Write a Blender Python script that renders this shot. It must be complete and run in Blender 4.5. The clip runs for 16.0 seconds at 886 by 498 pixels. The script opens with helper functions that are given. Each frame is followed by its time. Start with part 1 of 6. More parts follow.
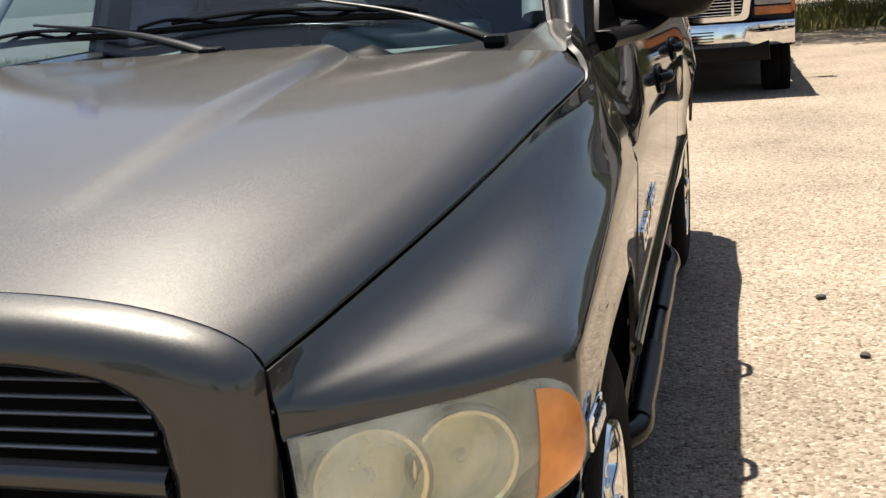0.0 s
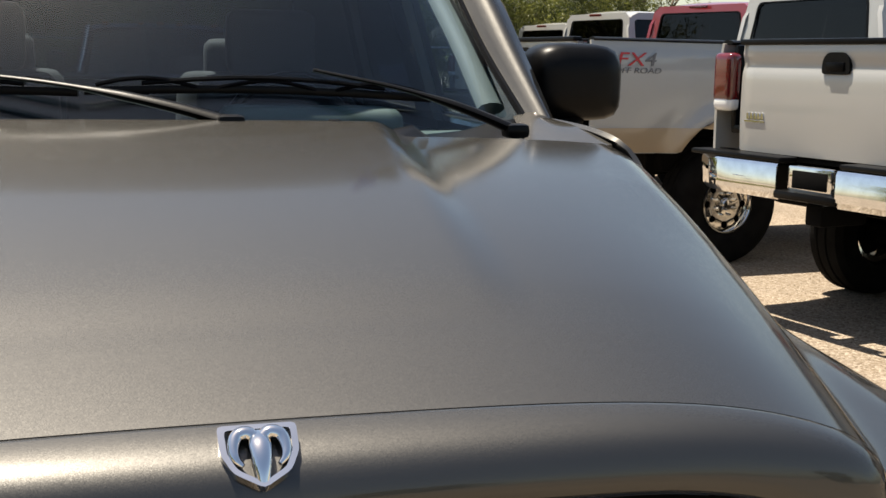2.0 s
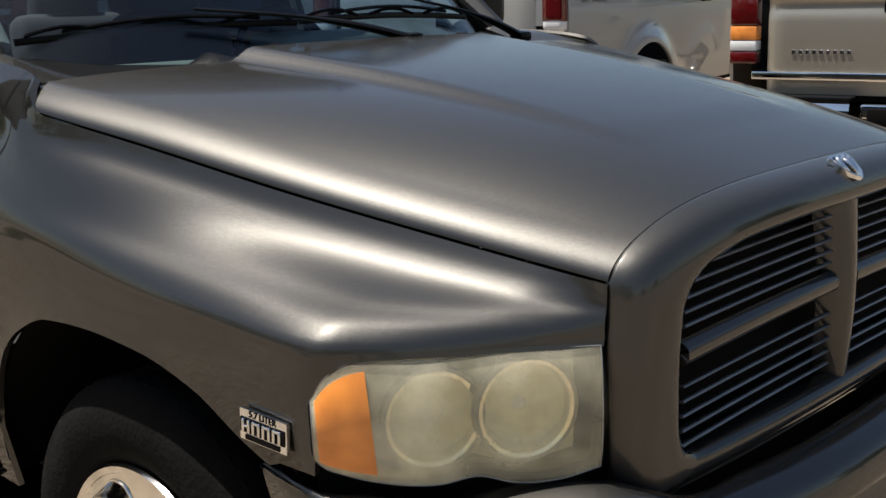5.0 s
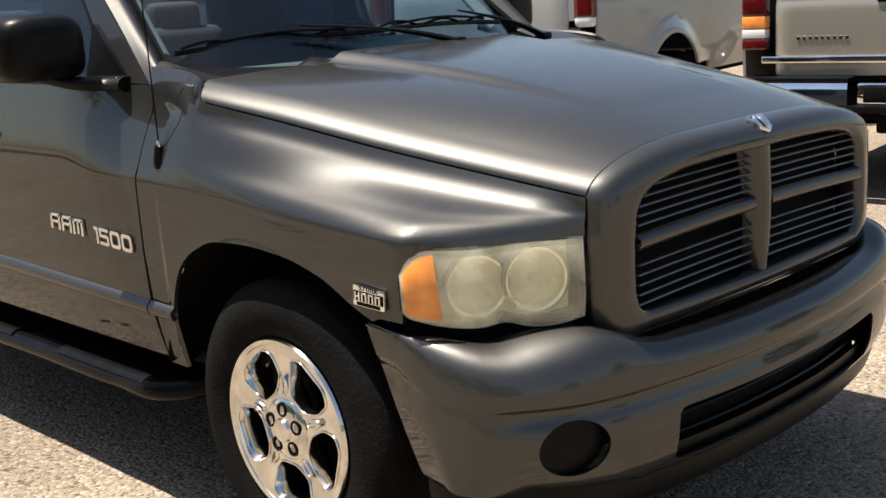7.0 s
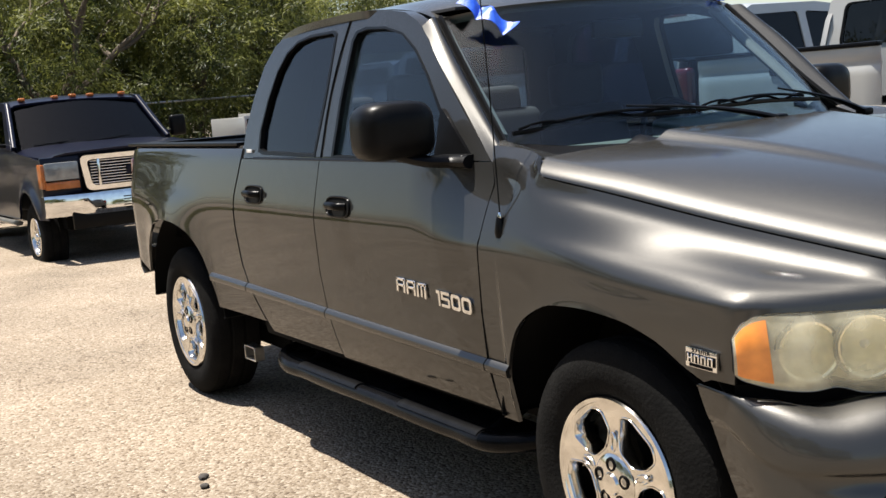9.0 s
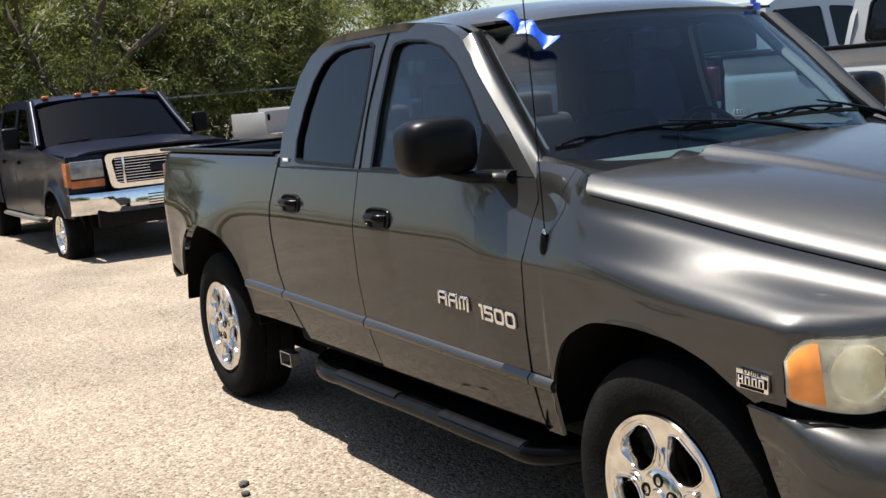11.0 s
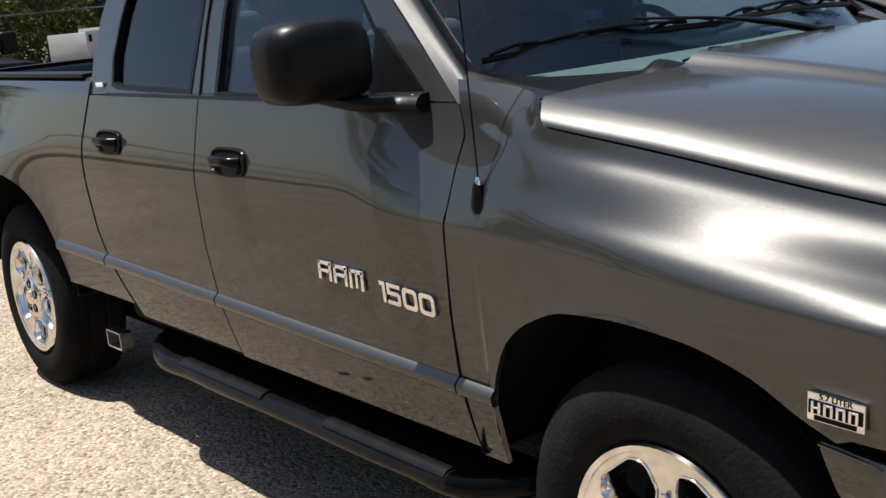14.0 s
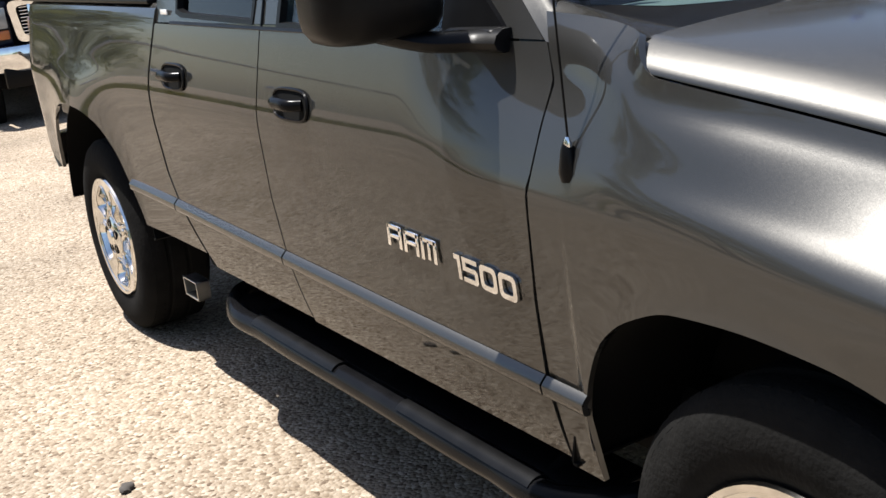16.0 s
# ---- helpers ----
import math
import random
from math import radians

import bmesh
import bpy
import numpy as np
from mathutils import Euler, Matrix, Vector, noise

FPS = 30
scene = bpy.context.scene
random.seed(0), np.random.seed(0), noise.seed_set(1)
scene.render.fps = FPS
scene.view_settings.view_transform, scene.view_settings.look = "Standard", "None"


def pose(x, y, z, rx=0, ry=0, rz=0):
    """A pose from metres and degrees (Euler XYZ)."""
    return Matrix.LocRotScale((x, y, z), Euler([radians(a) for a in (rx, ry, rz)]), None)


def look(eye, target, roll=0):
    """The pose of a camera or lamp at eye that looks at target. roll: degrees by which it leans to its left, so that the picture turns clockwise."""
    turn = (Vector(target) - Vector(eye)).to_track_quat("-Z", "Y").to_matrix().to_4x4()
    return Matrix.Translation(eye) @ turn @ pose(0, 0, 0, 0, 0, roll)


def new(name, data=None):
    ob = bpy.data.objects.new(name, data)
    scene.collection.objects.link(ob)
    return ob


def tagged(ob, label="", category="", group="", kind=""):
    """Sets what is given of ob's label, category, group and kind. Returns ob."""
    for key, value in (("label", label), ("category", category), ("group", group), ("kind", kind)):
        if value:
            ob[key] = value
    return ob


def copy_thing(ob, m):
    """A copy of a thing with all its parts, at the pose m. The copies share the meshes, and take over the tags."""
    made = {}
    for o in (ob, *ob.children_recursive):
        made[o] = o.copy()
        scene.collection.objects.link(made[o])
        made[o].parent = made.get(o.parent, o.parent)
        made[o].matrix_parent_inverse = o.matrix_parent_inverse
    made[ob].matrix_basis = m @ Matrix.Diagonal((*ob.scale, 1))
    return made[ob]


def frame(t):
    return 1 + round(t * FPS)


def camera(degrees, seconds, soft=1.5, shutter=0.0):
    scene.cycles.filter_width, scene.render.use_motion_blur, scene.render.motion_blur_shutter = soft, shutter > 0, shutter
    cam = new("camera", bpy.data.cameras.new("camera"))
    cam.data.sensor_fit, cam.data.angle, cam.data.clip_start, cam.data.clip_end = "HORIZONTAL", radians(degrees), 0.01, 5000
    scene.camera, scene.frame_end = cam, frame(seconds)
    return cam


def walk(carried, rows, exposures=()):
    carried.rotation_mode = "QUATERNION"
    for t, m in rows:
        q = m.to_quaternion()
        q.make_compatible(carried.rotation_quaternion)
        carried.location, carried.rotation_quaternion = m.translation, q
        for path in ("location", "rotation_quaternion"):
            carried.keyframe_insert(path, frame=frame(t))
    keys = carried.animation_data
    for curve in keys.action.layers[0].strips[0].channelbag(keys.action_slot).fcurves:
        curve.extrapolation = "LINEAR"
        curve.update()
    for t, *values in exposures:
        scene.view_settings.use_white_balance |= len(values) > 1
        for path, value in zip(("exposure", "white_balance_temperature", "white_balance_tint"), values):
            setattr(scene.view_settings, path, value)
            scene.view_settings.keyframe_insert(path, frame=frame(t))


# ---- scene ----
cam = camera(41.62, 16.0)
PATH = [
    (0.0, 1.1925, -1.9743, 1.4673, 76.650, 4.600, 13.471),
    (0.5, 0.8650, -1.8950, 1.4730, 76.850, 5.300, 6.500),
    (1.0, 0.4410, -1.9150, 1.4790, 79.620, 0.950, -6.980),
    (1.5, 0.1588, -1.8686, 1.4604, 80.845, -0.040, -11.672),
    (2.0, -0.1326, -1.7683, 1.4530, 80.893, -1.144, -17.027),
    (2.5, -0.4681, -1.7793, 1.4281, 81.629, 0.790, -22.750),
    (3.0, -0.7636, -1.7010, 1.3888, 81.582, 0.460, -25.198),
    (3.5, -1.1444, -1.6637, 1.4759, 78.746, -0.661, -31.597),
    (4.0, -1.4611, -1.6787, 1.4752, 78.709, 1.813, -37.789),
    (4.5, -1.6960, -1.6045, 1.4786, 79.946, 4.119, -40.174),
    (5.0, -1.9905, -1.6994, 1.4424, 77.684, 1.334, -47.517),
    (5.2, -2.1071, -1.7579, 1.4451, 75.763, -0.136, -49.233),
    (7.3, -2.7577, -2.4295, 1.5263, 77.872, 4.778, -43.063),
    (7.5, -2.8104, -2.4518, 1.5432, 77.863, 6.401, -40.436),
    (8.0, -2.8567, -2.4865, 1.5563, 80.529, 6.813, -34.331),
    (8.5, -2.8815, -2.4849, 1.5203, 81.970, 4.870, -31.893),
    (8.7, -2.8967, -2.4821, 1.5183, 82.290, 4.491, -31.322),
    (10.8, -3.0058, -2.4480, 1.6089, 81.735, 5.525, -31.331),
    (11.0, -3.0068, -2.4499, 1.6183, 81.749, 4.883, -30.643),
    (11.5, -3.0134, -2.4393, 1.6083, 80.812, 3.048, -32.799),
    (12.0, -2.9718, -2.3904, 1.5961, 81.354, 3.661, -30.962),
    (12.5, -2.7932, -2.1887, 1.6062, 81.048, 5.330, -31.599),
    (13.0, -2.6644, -1.9731, 1.5706, 79.476, 5.530, -32.654),
    (13.5, -2.6290, -1.6549, 1.5790, 79.967, 6.007, -36.483),
    (14.0, -2.5232, -1.4301, 1.5480, 77.169, 5.450, -38.606),
    (14.5, -2.2441, -1.2132, 1.5396, 77.698, 5.994, -35.871),
    (15.0, -2.1599, -1.1290, 1.5660, 74.768, 7.041, -37.123),
    (15.5, -2.1413, -1.1056, 1.5453, 73.577, 7.957, -33.284),
    (16.0, -2.1493, -1.0987, 1.5474, 73.386, 6.712, -32.322),
]
EXPOSE = [(0.0, 1.5, 6950, 10), (1.0, 1.45, 7100, 10), (2.0, 1.33, 7400, 10), (4.0, 1.22, 7000, 10), (5.0, 0.85, 6800, 10), (7.5, 1.35, 6950, 10), (11.0, 1.42, 6450, 10), (14.0, 1.35, 6450, 10), (16.0, 1.58, 6450, 10)]
walk(cam, [(t, pose(x, y, z, rx, ry, rz)) for t, x, y, z, rx, ry, rz in PATH], EXPOSE)

# ---- world and sun ----
SUN = Vector((-0.19, 0.27, 1.0)).normalized()
world = bpy.data.worlds.new("sky")
scene.world = world
world.use_nodes = True
wn = world.node_tree.nodes
sky = wn.new("ShaderNodeTexSky")
sky.sky_type, sky.sun_disc = "NISHITA", False
sky.sun_elevation = math.asin(SUN.z)
sky.sun_rotation = math.atan2(SUN.x, SUN.y)
sky.air_density, sky.dust_density, sky.ozone_density = 1.0, 1.2, 1.0
world.node_tree.links.new(sky.outputs[0], wn["Background"].inputs[0])
wn["Background"].inputs[1].default_value = 0.068
sun = new("sun", bpy.data.lights.new("sun", "SUN"))
sun.data.energy, sun.data.angle, sun.data.color = 5.0, radians(0.53), (1.0, 0.965, 0.91)
sun.matrix_world = look(SUN * 30, (0, 0, 0))

# ---- materials ----
def mat(name, color, rough=0.5, metal=0.0, coat=0.0, vary=0.0, scale=8.0, bump=0.0, bscale=60.0, spec=0.5, dark=None):
    m = bpy.data.materials.new(name)
    m.use_nodes = True
    n, l = m.node_tree.nodes, m.node_tree.links
    p = n["Principled BSDF"]
    p.inputs["Base Color"].default_value = (*color, 1)
    p.inputs["Roughness"].default_value = rough
    p.inputs["Metallic"].default_value = metal
    p.inputs["Coat Weight"].default_value = coat
    p.inputs["Coat Roughness"].default_value = 0.04
    p.inputs["Specular IOR Level"].default_value = spec
    tex = n.new("ShaderNodeTexCoord")
    if vary:
        a = n.new("ShaderNodeTexNoise")
        a.inputs["Scale"].default_value, a.inputs["Detail"].default_value = scale, 6
        r = n.new("ShaderNodeValToRGB")
        lo = dark or tuple(c * (1 - vary) for c in color)
        r.color_ramp.elements[0].position, r.color_ramp.elements[1].position = 0.3, 0.7
        r.color_ramp.elements[0].color, r.color_ramp.elements[1].color = (*lo, 1), (*[min(1, c * (1 + vary * 0.5)) for c in color], 1)
        l.new(tex.outputs["Object"], a.inputs["Vector"])
        l.new(a.outputs["Fac"], r.inputs["Fac"])
        l.new(r.outputs["Color"], p.inputs["Base Color"])
        rr = n.new("ShaderNodeMapRange")
        rr.inputs["To Min"].default_value, rr.inputs["To Max"].default_value = max(0.02, rough * 0.85), min(1, rough * 1.15)
        l.new(a.outputs["Fac"], rr.inputs["Value"])
        l.new(rr.outputs["Result"], p.inputs["Roughness"])
    if bump:
        b = n.new("ShaderNodeTexNoise")
        b.inputs["Scale"].default_value, b.inputs["Detail"].default_value = bscale, 4
        l.new(tex.outputs["Object"], b.inputs["Vector"])
        u = n.new("ShaderNodeBump")
        u.inputs["Strength"].default_value, u.inputs["Distance"].default_value = bump, 0.01
        l.new(b.outputs["Fac"], u.inputs["Height"])
        l.new(u.outputs["Normal"], p.inputs["Normal"])
    return m


def paint(name, color, metal, rough, flake=0.0, dust=0.05, top_lift=0.0):
    """Car paint: flakes under a clear coat, with a thin uneven film of dust. Level panels are duller, and have
    brightness from above put into their colour.
    """
    m = mat(name, color, rough, metal, 1.0)
    n, l = m.node_tree.nodes, m.node_tree.links
    p = n["Principled BSDF"]
    tex = n.new("ShaderNodeTexCoord")
    d = n.new("ShaderNodeTexNoise")
    d.inputs["Scale"].default_value, d.inputs["Detail"].default_value = 3.0, 8
    l.new(tex.outputs["Object"], d.inputs["Vector"])
    rng = n.new("ShaderNodeMapRange")
    rng.inputs["From Min"].default_value, rng.inputs["From Max"].default_value = 0.35, 0.75
    rng.inputs["To Min"].default_value, rng.inputs["To Max"].default_value = 0.0, dust
    l.new(d.outputs["Fac"], rng.inputs["Value"])
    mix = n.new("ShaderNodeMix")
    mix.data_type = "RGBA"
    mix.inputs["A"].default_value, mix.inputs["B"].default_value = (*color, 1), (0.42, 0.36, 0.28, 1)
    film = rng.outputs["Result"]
    # upward faces take extra dust colour, a lightening that stands in for light
    if top_lift:
        face, up, facing_up, add_ = n.new("ShaderNodeNewGeometry"), n.new("ShaderNodeSeparateXYZ"), n.new("ShaderNodeMapRange"), n.new("ShaderNodeMath")
        facing_up.interpolation_type = "SMOOTHSTEP"
        facing_up.inputs["From Min"].default_value, facing_up.inputs["From Max"].default_value = 0.55, 1.0
        facing_up.inputs["To Max"].default_value = top_lift
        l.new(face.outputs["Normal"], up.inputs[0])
        l.new(up.outputs["Z"], facing_up.inputs["Value"])
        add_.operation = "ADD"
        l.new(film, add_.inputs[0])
        l.new(facing_up.outputs["Result"], add_.inputs[1])
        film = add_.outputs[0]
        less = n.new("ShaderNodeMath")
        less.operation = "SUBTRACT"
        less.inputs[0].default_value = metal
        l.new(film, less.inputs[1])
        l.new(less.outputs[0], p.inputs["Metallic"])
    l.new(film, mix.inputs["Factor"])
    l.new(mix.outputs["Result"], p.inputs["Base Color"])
    cr = n.new("ShaderNodeMapRange")
    cr.inputs["To Min"].default_value, cr.inputs["To Max"].default_value = 0.01, 0.05
    l.new(d.outputs["Fac"], cr.inputs["Value"])
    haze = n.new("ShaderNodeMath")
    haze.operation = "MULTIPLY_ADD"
    haze.inputs[1].default_value = 4.0 if top_lift else 0.0
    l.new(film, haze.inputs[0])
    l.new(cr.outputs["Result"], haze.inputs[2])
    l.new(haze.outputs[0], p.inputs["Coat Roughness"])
    if flake:
        # each flake lies at its own slight angle under the smooth coat
        v = n.new("ShaderNodeTexVoronoi")
        v.inputs["Scale"].default_value = 2000
        l.new(tex.outputs["Object"], v.inputs["Vector"])
        geo, sub, add, nor = n.new("ShaderNodeNewGeometry"), n.new("ShaderNodeVectorMath"), n.new("ShaderNodeVectorMath"), n.new("ShaderNodeVectorMath")
        sub.operation, add.operation, nor.operation = "MULTIPLY_ADD", "ADD", "NORMALIZE"
        sub.inputs[1].default_value, sub.inputs[2].default_value = (flake,) * 3, (-flake / 2,) * 3
        l.new(v.outputs["Color"], sub.inputs[0])
        l.new(sub.outputs[0], add.inputs[0])
        l.new(geo.outputs["Normal"], add.inputs[1])
        l.new(add.outputs[0], nor.inputs[0])
        l.new(nor.outputs[0], p.inputs["Normal"])
    return m


def glass(name, tint, gloss=0.014):
    m = bpy.data.materials.new(name)
    m.use_nodes = True
    n, l = m.node_tree.nodes, m.node_tree.links
    n.remove(n["Principled BSDF"])
    t, g, x, f = n.new("ShaderNodeBsdfTransparent"), n.new("ShaderNodeBsdfGlossy"), n.new("ShaderNodeMixShader"), n.new("ShaderNodeLayerWeight")
    t.inputs["Color"].default_value = (*tint, 1)
    g.inputs["Roughness"].default_value = 0.0
    # gloss rises steeply towards grazing views
    f.inputs["Blend"].default_value = 0.5
    pw, ml = n.new("ShaderNodeMath"), n.new("ShaderNodeMath")
    pw.operation, ml.operation = "POWER", "MULTIPLY_ADD"
    pw.inputs[1].default_value = 5.0
    ml.inputs[1].default_value, ml.inputs[2].default_value = 0.60, gloss
    l.new(f.outputs["Facing"], pw.inputs[0])
    l.new(pw.outputs[0], ml.inputs[0])
    l.new(ml.outputs[0], x.inputs["Fac"])
    l.new(t.outputs[0], x.inputs[1])
    l.new(g.outputs[0], x.inputs[2])
    l.new(x.outputs[0], n["Material Output"].inputs["Surface"])
    return m


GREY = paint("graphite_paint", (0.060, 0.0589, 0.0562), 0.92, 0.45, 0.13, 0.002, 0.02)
GREY.node_tree.nodes["Principled BSDF"].inputs["Specular IOR Level"].default_value = 0.05
# under the coat the flakes are never met at a grazing angle
GREY.node_tree.nodes["Principled BSDF"].inputs["Specular Tint"].default_value = (0.06, 0.06, 0.06, 1)
GREY.node_tree.nodes["Principled BSDF"].inputs["Coat IOR"].default_value = 1.41
WHITE = paint("white_paint", (0.34, 0.34, 0.325), 0.0, 0.35)
SILVER = paint("pewter_paint", (0.36, 0.33, 0.275), 0.6, 0.35, 0.10)
NAVY = paint("dark_blue_paint", (0.004, 0.005, 0.014), 0.0, 0.3, 0.0, 0.0)
NAVY.node_tree.nodes["Principled BSDF"].inputs["Coat IOR"].default_value = 1.3
NAVY.node_tree.nodes["Principled BSDF"].inputs["Coat Weight"].default_value = 0.4
NAVY.node_tree.nodes["Principled BSDF"].inputs["Specular IOR Level"].default_value = 0.1
RED = paint("dark_red_paint", (0.22, 0.012, 0.02), 0.1, 0.35)
TAN = paint("tan_lower_paint", (0.36, 0.28, 0.19), 0.3, 0.4)
CHROME = mat("chrome", (0.80, 0.80, 0.80), 0.05, 1.0, vary=0.12, scale=14)
WHEELCHROME = mat("dusty_chrome", (0.74, 0.72, 0.68), 0.10, 1.0, vary=0.22, scale=18)
STEEL = mat("dull_metal", (0.42, 0.41, 0.39), 0.32, 1.0, vary=0.2, scale=20)
BLACK = mat("black_plastic", (0.003, 0.003, 0.0033), 0.36, vary=0.35, scale=15, bump=0.05, bscale=500, spec=0.12)
SATIN = mat("satin_black_paint", (0.004, 0.004, 0.0045), 0.22, vary=0.3, scale=12, spec=0.07)
WELL = mat("wheel_well_black", (0.003, 0.003, 0.003), 0.9, vary=0.3, scale=10, spec=0.1)
RUBBER = mat("tyre_rubber", (0.008, 0.0078, 0.0075), 0.9, spec=0.05, vary=0.5, scale=9, bump=0.3, bscale=90, dark=(0.0045, 0.0045, 0.0045))
DASH = mat("grey_dash_vinyl", (0.050, 0.066, 0.056), 0.6, vary=0.15, scale=10)
TRIM = mat("pale_pillar_trim", (0.085, 0.098, 0.095), 0.7, vary=0.1)
SEAT = mat("dark_grey_seat_cloth", (0.016, 0.017, 0.020), 0.9, vary=0.25, scale=30)
AMBER = mat("amber_plastic", (0.95, 0.30, 0.06), 0.3, coat=0.4, vary=0.35, scale=14)
REDLENS = mat("red_lens", (0.10, 0.004, 0.005), 0.12, coat=1.0, vary=0.2, scale=30)
CLEARLENS = mat("clear_lens", (0.75, 0.76, 0.76), 0.12, coat=1.0, vary=0.1)
HAZE = mat("hazy_clear_lens", (0.20, 0.21, 0.21), 0.15, coat=1.0, vary=0.3, scale=12)
BLUETAPE = mat("blue_tape", (0.02, 0.10, 0.62), 0.4, vary=0.25, scale=20, bump=0.2, bscale=60)
DECALRED = mat("decal_red", (0.45, 0.02, 0.03), 0.4, vary=0.1)
DECALGREY = mat("decal_grey", (0.12, 0.12, 0.13), 0.4, vary=0.1)
GLASS = glass("windshield_glass", (0.78, 0.88, 0.92), 0.035)
TINT = glass("tinted_glass", (0.16, 0.20, 0.28), 0.05)
SIDEGLASS = glass("side_glass", (0.66, 0.74, 0.80), 0.04)
REARGLASS = glass("rear_glass", (0.30, 0.36, 0.44), 0.04)
DARKGLASS = glass("dark_glass", (0.16, 0.17, 0.18), 0.03)


def ground_material():
    m = bpy.data.materials.new("chip_gravel")
    m.use_nodes = True
    n, l = m.node_tree.nodes, m.node_tree.links
    p = n["Principled BSDF"]
    p.inputs["Roughness"].default_value, p.inputs["Specular IOR Level"].default_value = 0.95, 0.15
    tex = n.new("ShaderNodeTexCoord")
    v = n.new("ShaderNodeTexVoronoi")
    v.inputs["Scale"].default_value = 75
    l.new(tex.outputs["Object"], v.inputs["Vector"])
    sep = n.new("ShaderNodeSeparateColor")
    l.new(v.outputs["Color"], sep.inputs["Color"])
    r = n.new("ShaderNodeValToRGB")
    e = r.color_ramp.elements
    e[0].position, e[0].color = 0.0, (0.185, 0.133, 0.094, 1)
    e[1].position, e[1].color = 1.0, (0.70, 0.60, 0.475, 1)
    for pos, c in ((0.16, (0.35, 0.272, 0.196, 1)), (0.5, (0.45, 0.362, 0.27, 1)), (0.85, (0.53, 0.442, 0.345, 1))):
        q = e.new(pos)
        q.color = c
    l.new(sep.outputs["Red"], r.inputs["Fac"])
    big = n.new("ShaderNodeTexNoise")
    big.inputs["Scale"].default_value, big.inputs["Detail"].default_value = 0.9, 7
    l.new(tex.outputs["Object"], big.inputs["Vector"])
    br = n.new("ShaderNodeMapRange")
    br.inputs["From Min"].default_value, br.inputs["From Max"].default_value = 0.3, 0.7
    br.inputs["To Min"].default_value, br.inputs["To Max"].default_value = 0.37, 0.54
    l.new(big.outputs["Fac"], br.inputs["Value"])
    mul = n.new("ShaderNodeVectorMath")
    mul.operation = "MULTIPLY"
    l.new(r.outputs["Color"], mul.inputs[0])
    l.new(br.outputs["Result"], mul.inputs[1])
    l.new(mul.outputs["Vector"], p.inputs["Base Color"])
    u = n.new("ShaderNodeBump")
    u.inputs["Strength"].default_value, u.inputs["Distance"].default_value, u.invert = 0.9, 0.008, True
    l.new(v.outputs["Distance"], u.inputs["Height"])
    l.new(u.outputs["Normal"], p.inputs["Normal"])
    return m


GRAVEL = ground_material()
BARK = mat("bark", (0.10, 0.075, 0.05), 0.9, vary=0.4, scale=12, bump=0.6, bscale=30)

# ---- building helpers ----
def mesh_part(name, verts, faces, material, parent=None, label="", smooth=38):
    me = bpy.data.meshes.new(name)
    me.from_pydata([tuple(map(float, v)) for v in verts], [], [tuple(f) for f in faces])
    bm = bmesh.new()
    bm.from_mesh(me)
    bmesh.ops.recalc_face_normals(bm, faces=bm.faces)
    bm.to_mesh(me)
    bm.free()
    me.materials.append(material)
    for p in me.polygons:
        p.use_smooth = True
    me.set_sharp_from_angle(angle=radians(smooth))
    ob = new(name, me)
    if parent:
        ob.parent = parent
    return tagged(ob, label)


def part(name, bm, material, parent=None, label="", smooth=38):
    bmesh.ops.recalc_face_normals(bm, faces=bm.faces)
    me = bpy.data.meshes.new(name)
    bm.to_mesh(me)
    bm.free()
    me.materials.append(material)
    for p in me.polygons:
        p.use_smooth = True
    me.set_sharp_from_angle(angle=radians(smooth))
    ob = new(name, me)
    if parent:
        ob.parent = parent
    return tagged(ob, label)


def thing(name, label, category, m=None, group="", kind=""):
    ob = new(name)
    ob.empty_display_size = 0.2
    if m:
        ob.matrix_world = m
    return tagged(ob, label, category, group, kind)


def spline(pts, n):
    """n points evenly along a smooth curve through pts."""
    p = np.array(pts, float)
    if len(p) == 2:
        return p[0] + np.linspace(0, 1, n)[:, None] * (p[1] - p[0])
    d = np.maximum(np.linalg.norm(np.diff(p, axis=0), axis=1), 1e-6)
    t = np.concatenate([[0], np.cumsum(d)])
    m = np.zeros_like(p)
    m[1:-1] = ((p[1:-1] - p[:-2]) / d[:-1, None] * d[1:, None] + (p[2:] - p[1:-1]) / d[1:, None] * d[:-1, None]) / (d[:-1] + d[1:])[:, None]
    m[0], m[-1] = (p[1] - p[0]) / d[0], (p[-1] - p[-2]) / d[-1]
    s = np.linspace(0, t[-1], n)
    k = np.clip(np.searchsorted(t, s, side="right") - 1, 0, len(d) - 1)
    h = d[k][:, None]
    u = ((s - t[k]) / d[k])[:, None]
    return ((2 * u**3 - 3 * u**2 + 1) * p[k] + (u**3 - 2 * u**2 + u) * h * m[k] + (3 * u**2 - 2 * u**3) * p[k + 1] + (u**3 - u**2) * h * m[k + 1])


def curve(x, xs, ys):
    """A smooth function through the pairs xs, ys (xs rising)."""
    xs, ys, x = np.array(xs, float), np.array(ys, float), np.asarray(x, float)
    d = np.diff(ys) / np.diff(xs)
    m = np.concatenate([[d[0]], np.where(d[:-1] * d[1:] > 0, 2 * d[:-1] * d[1:] / (d[:-1] + d[1:] + 1e-12), 0), [d[-1]]])
    k = np.clip(np.searchsorted(xs, x, side="right") - 1, 0, len(d) - 1)
    h = xs[k + 1] - xs[k]
    u = np.clip((x - xs[k]) / h, 0, 1)
    return (2 * u**3 - 3 * u**2 + 1) * ys[k] + (u**3 - 2 * u**2 + u) * h * m[k] + (3 * u**2 - 2 * u**3) * ys[k + 1] + (u**3 - u**2) * h * m[k + 1]


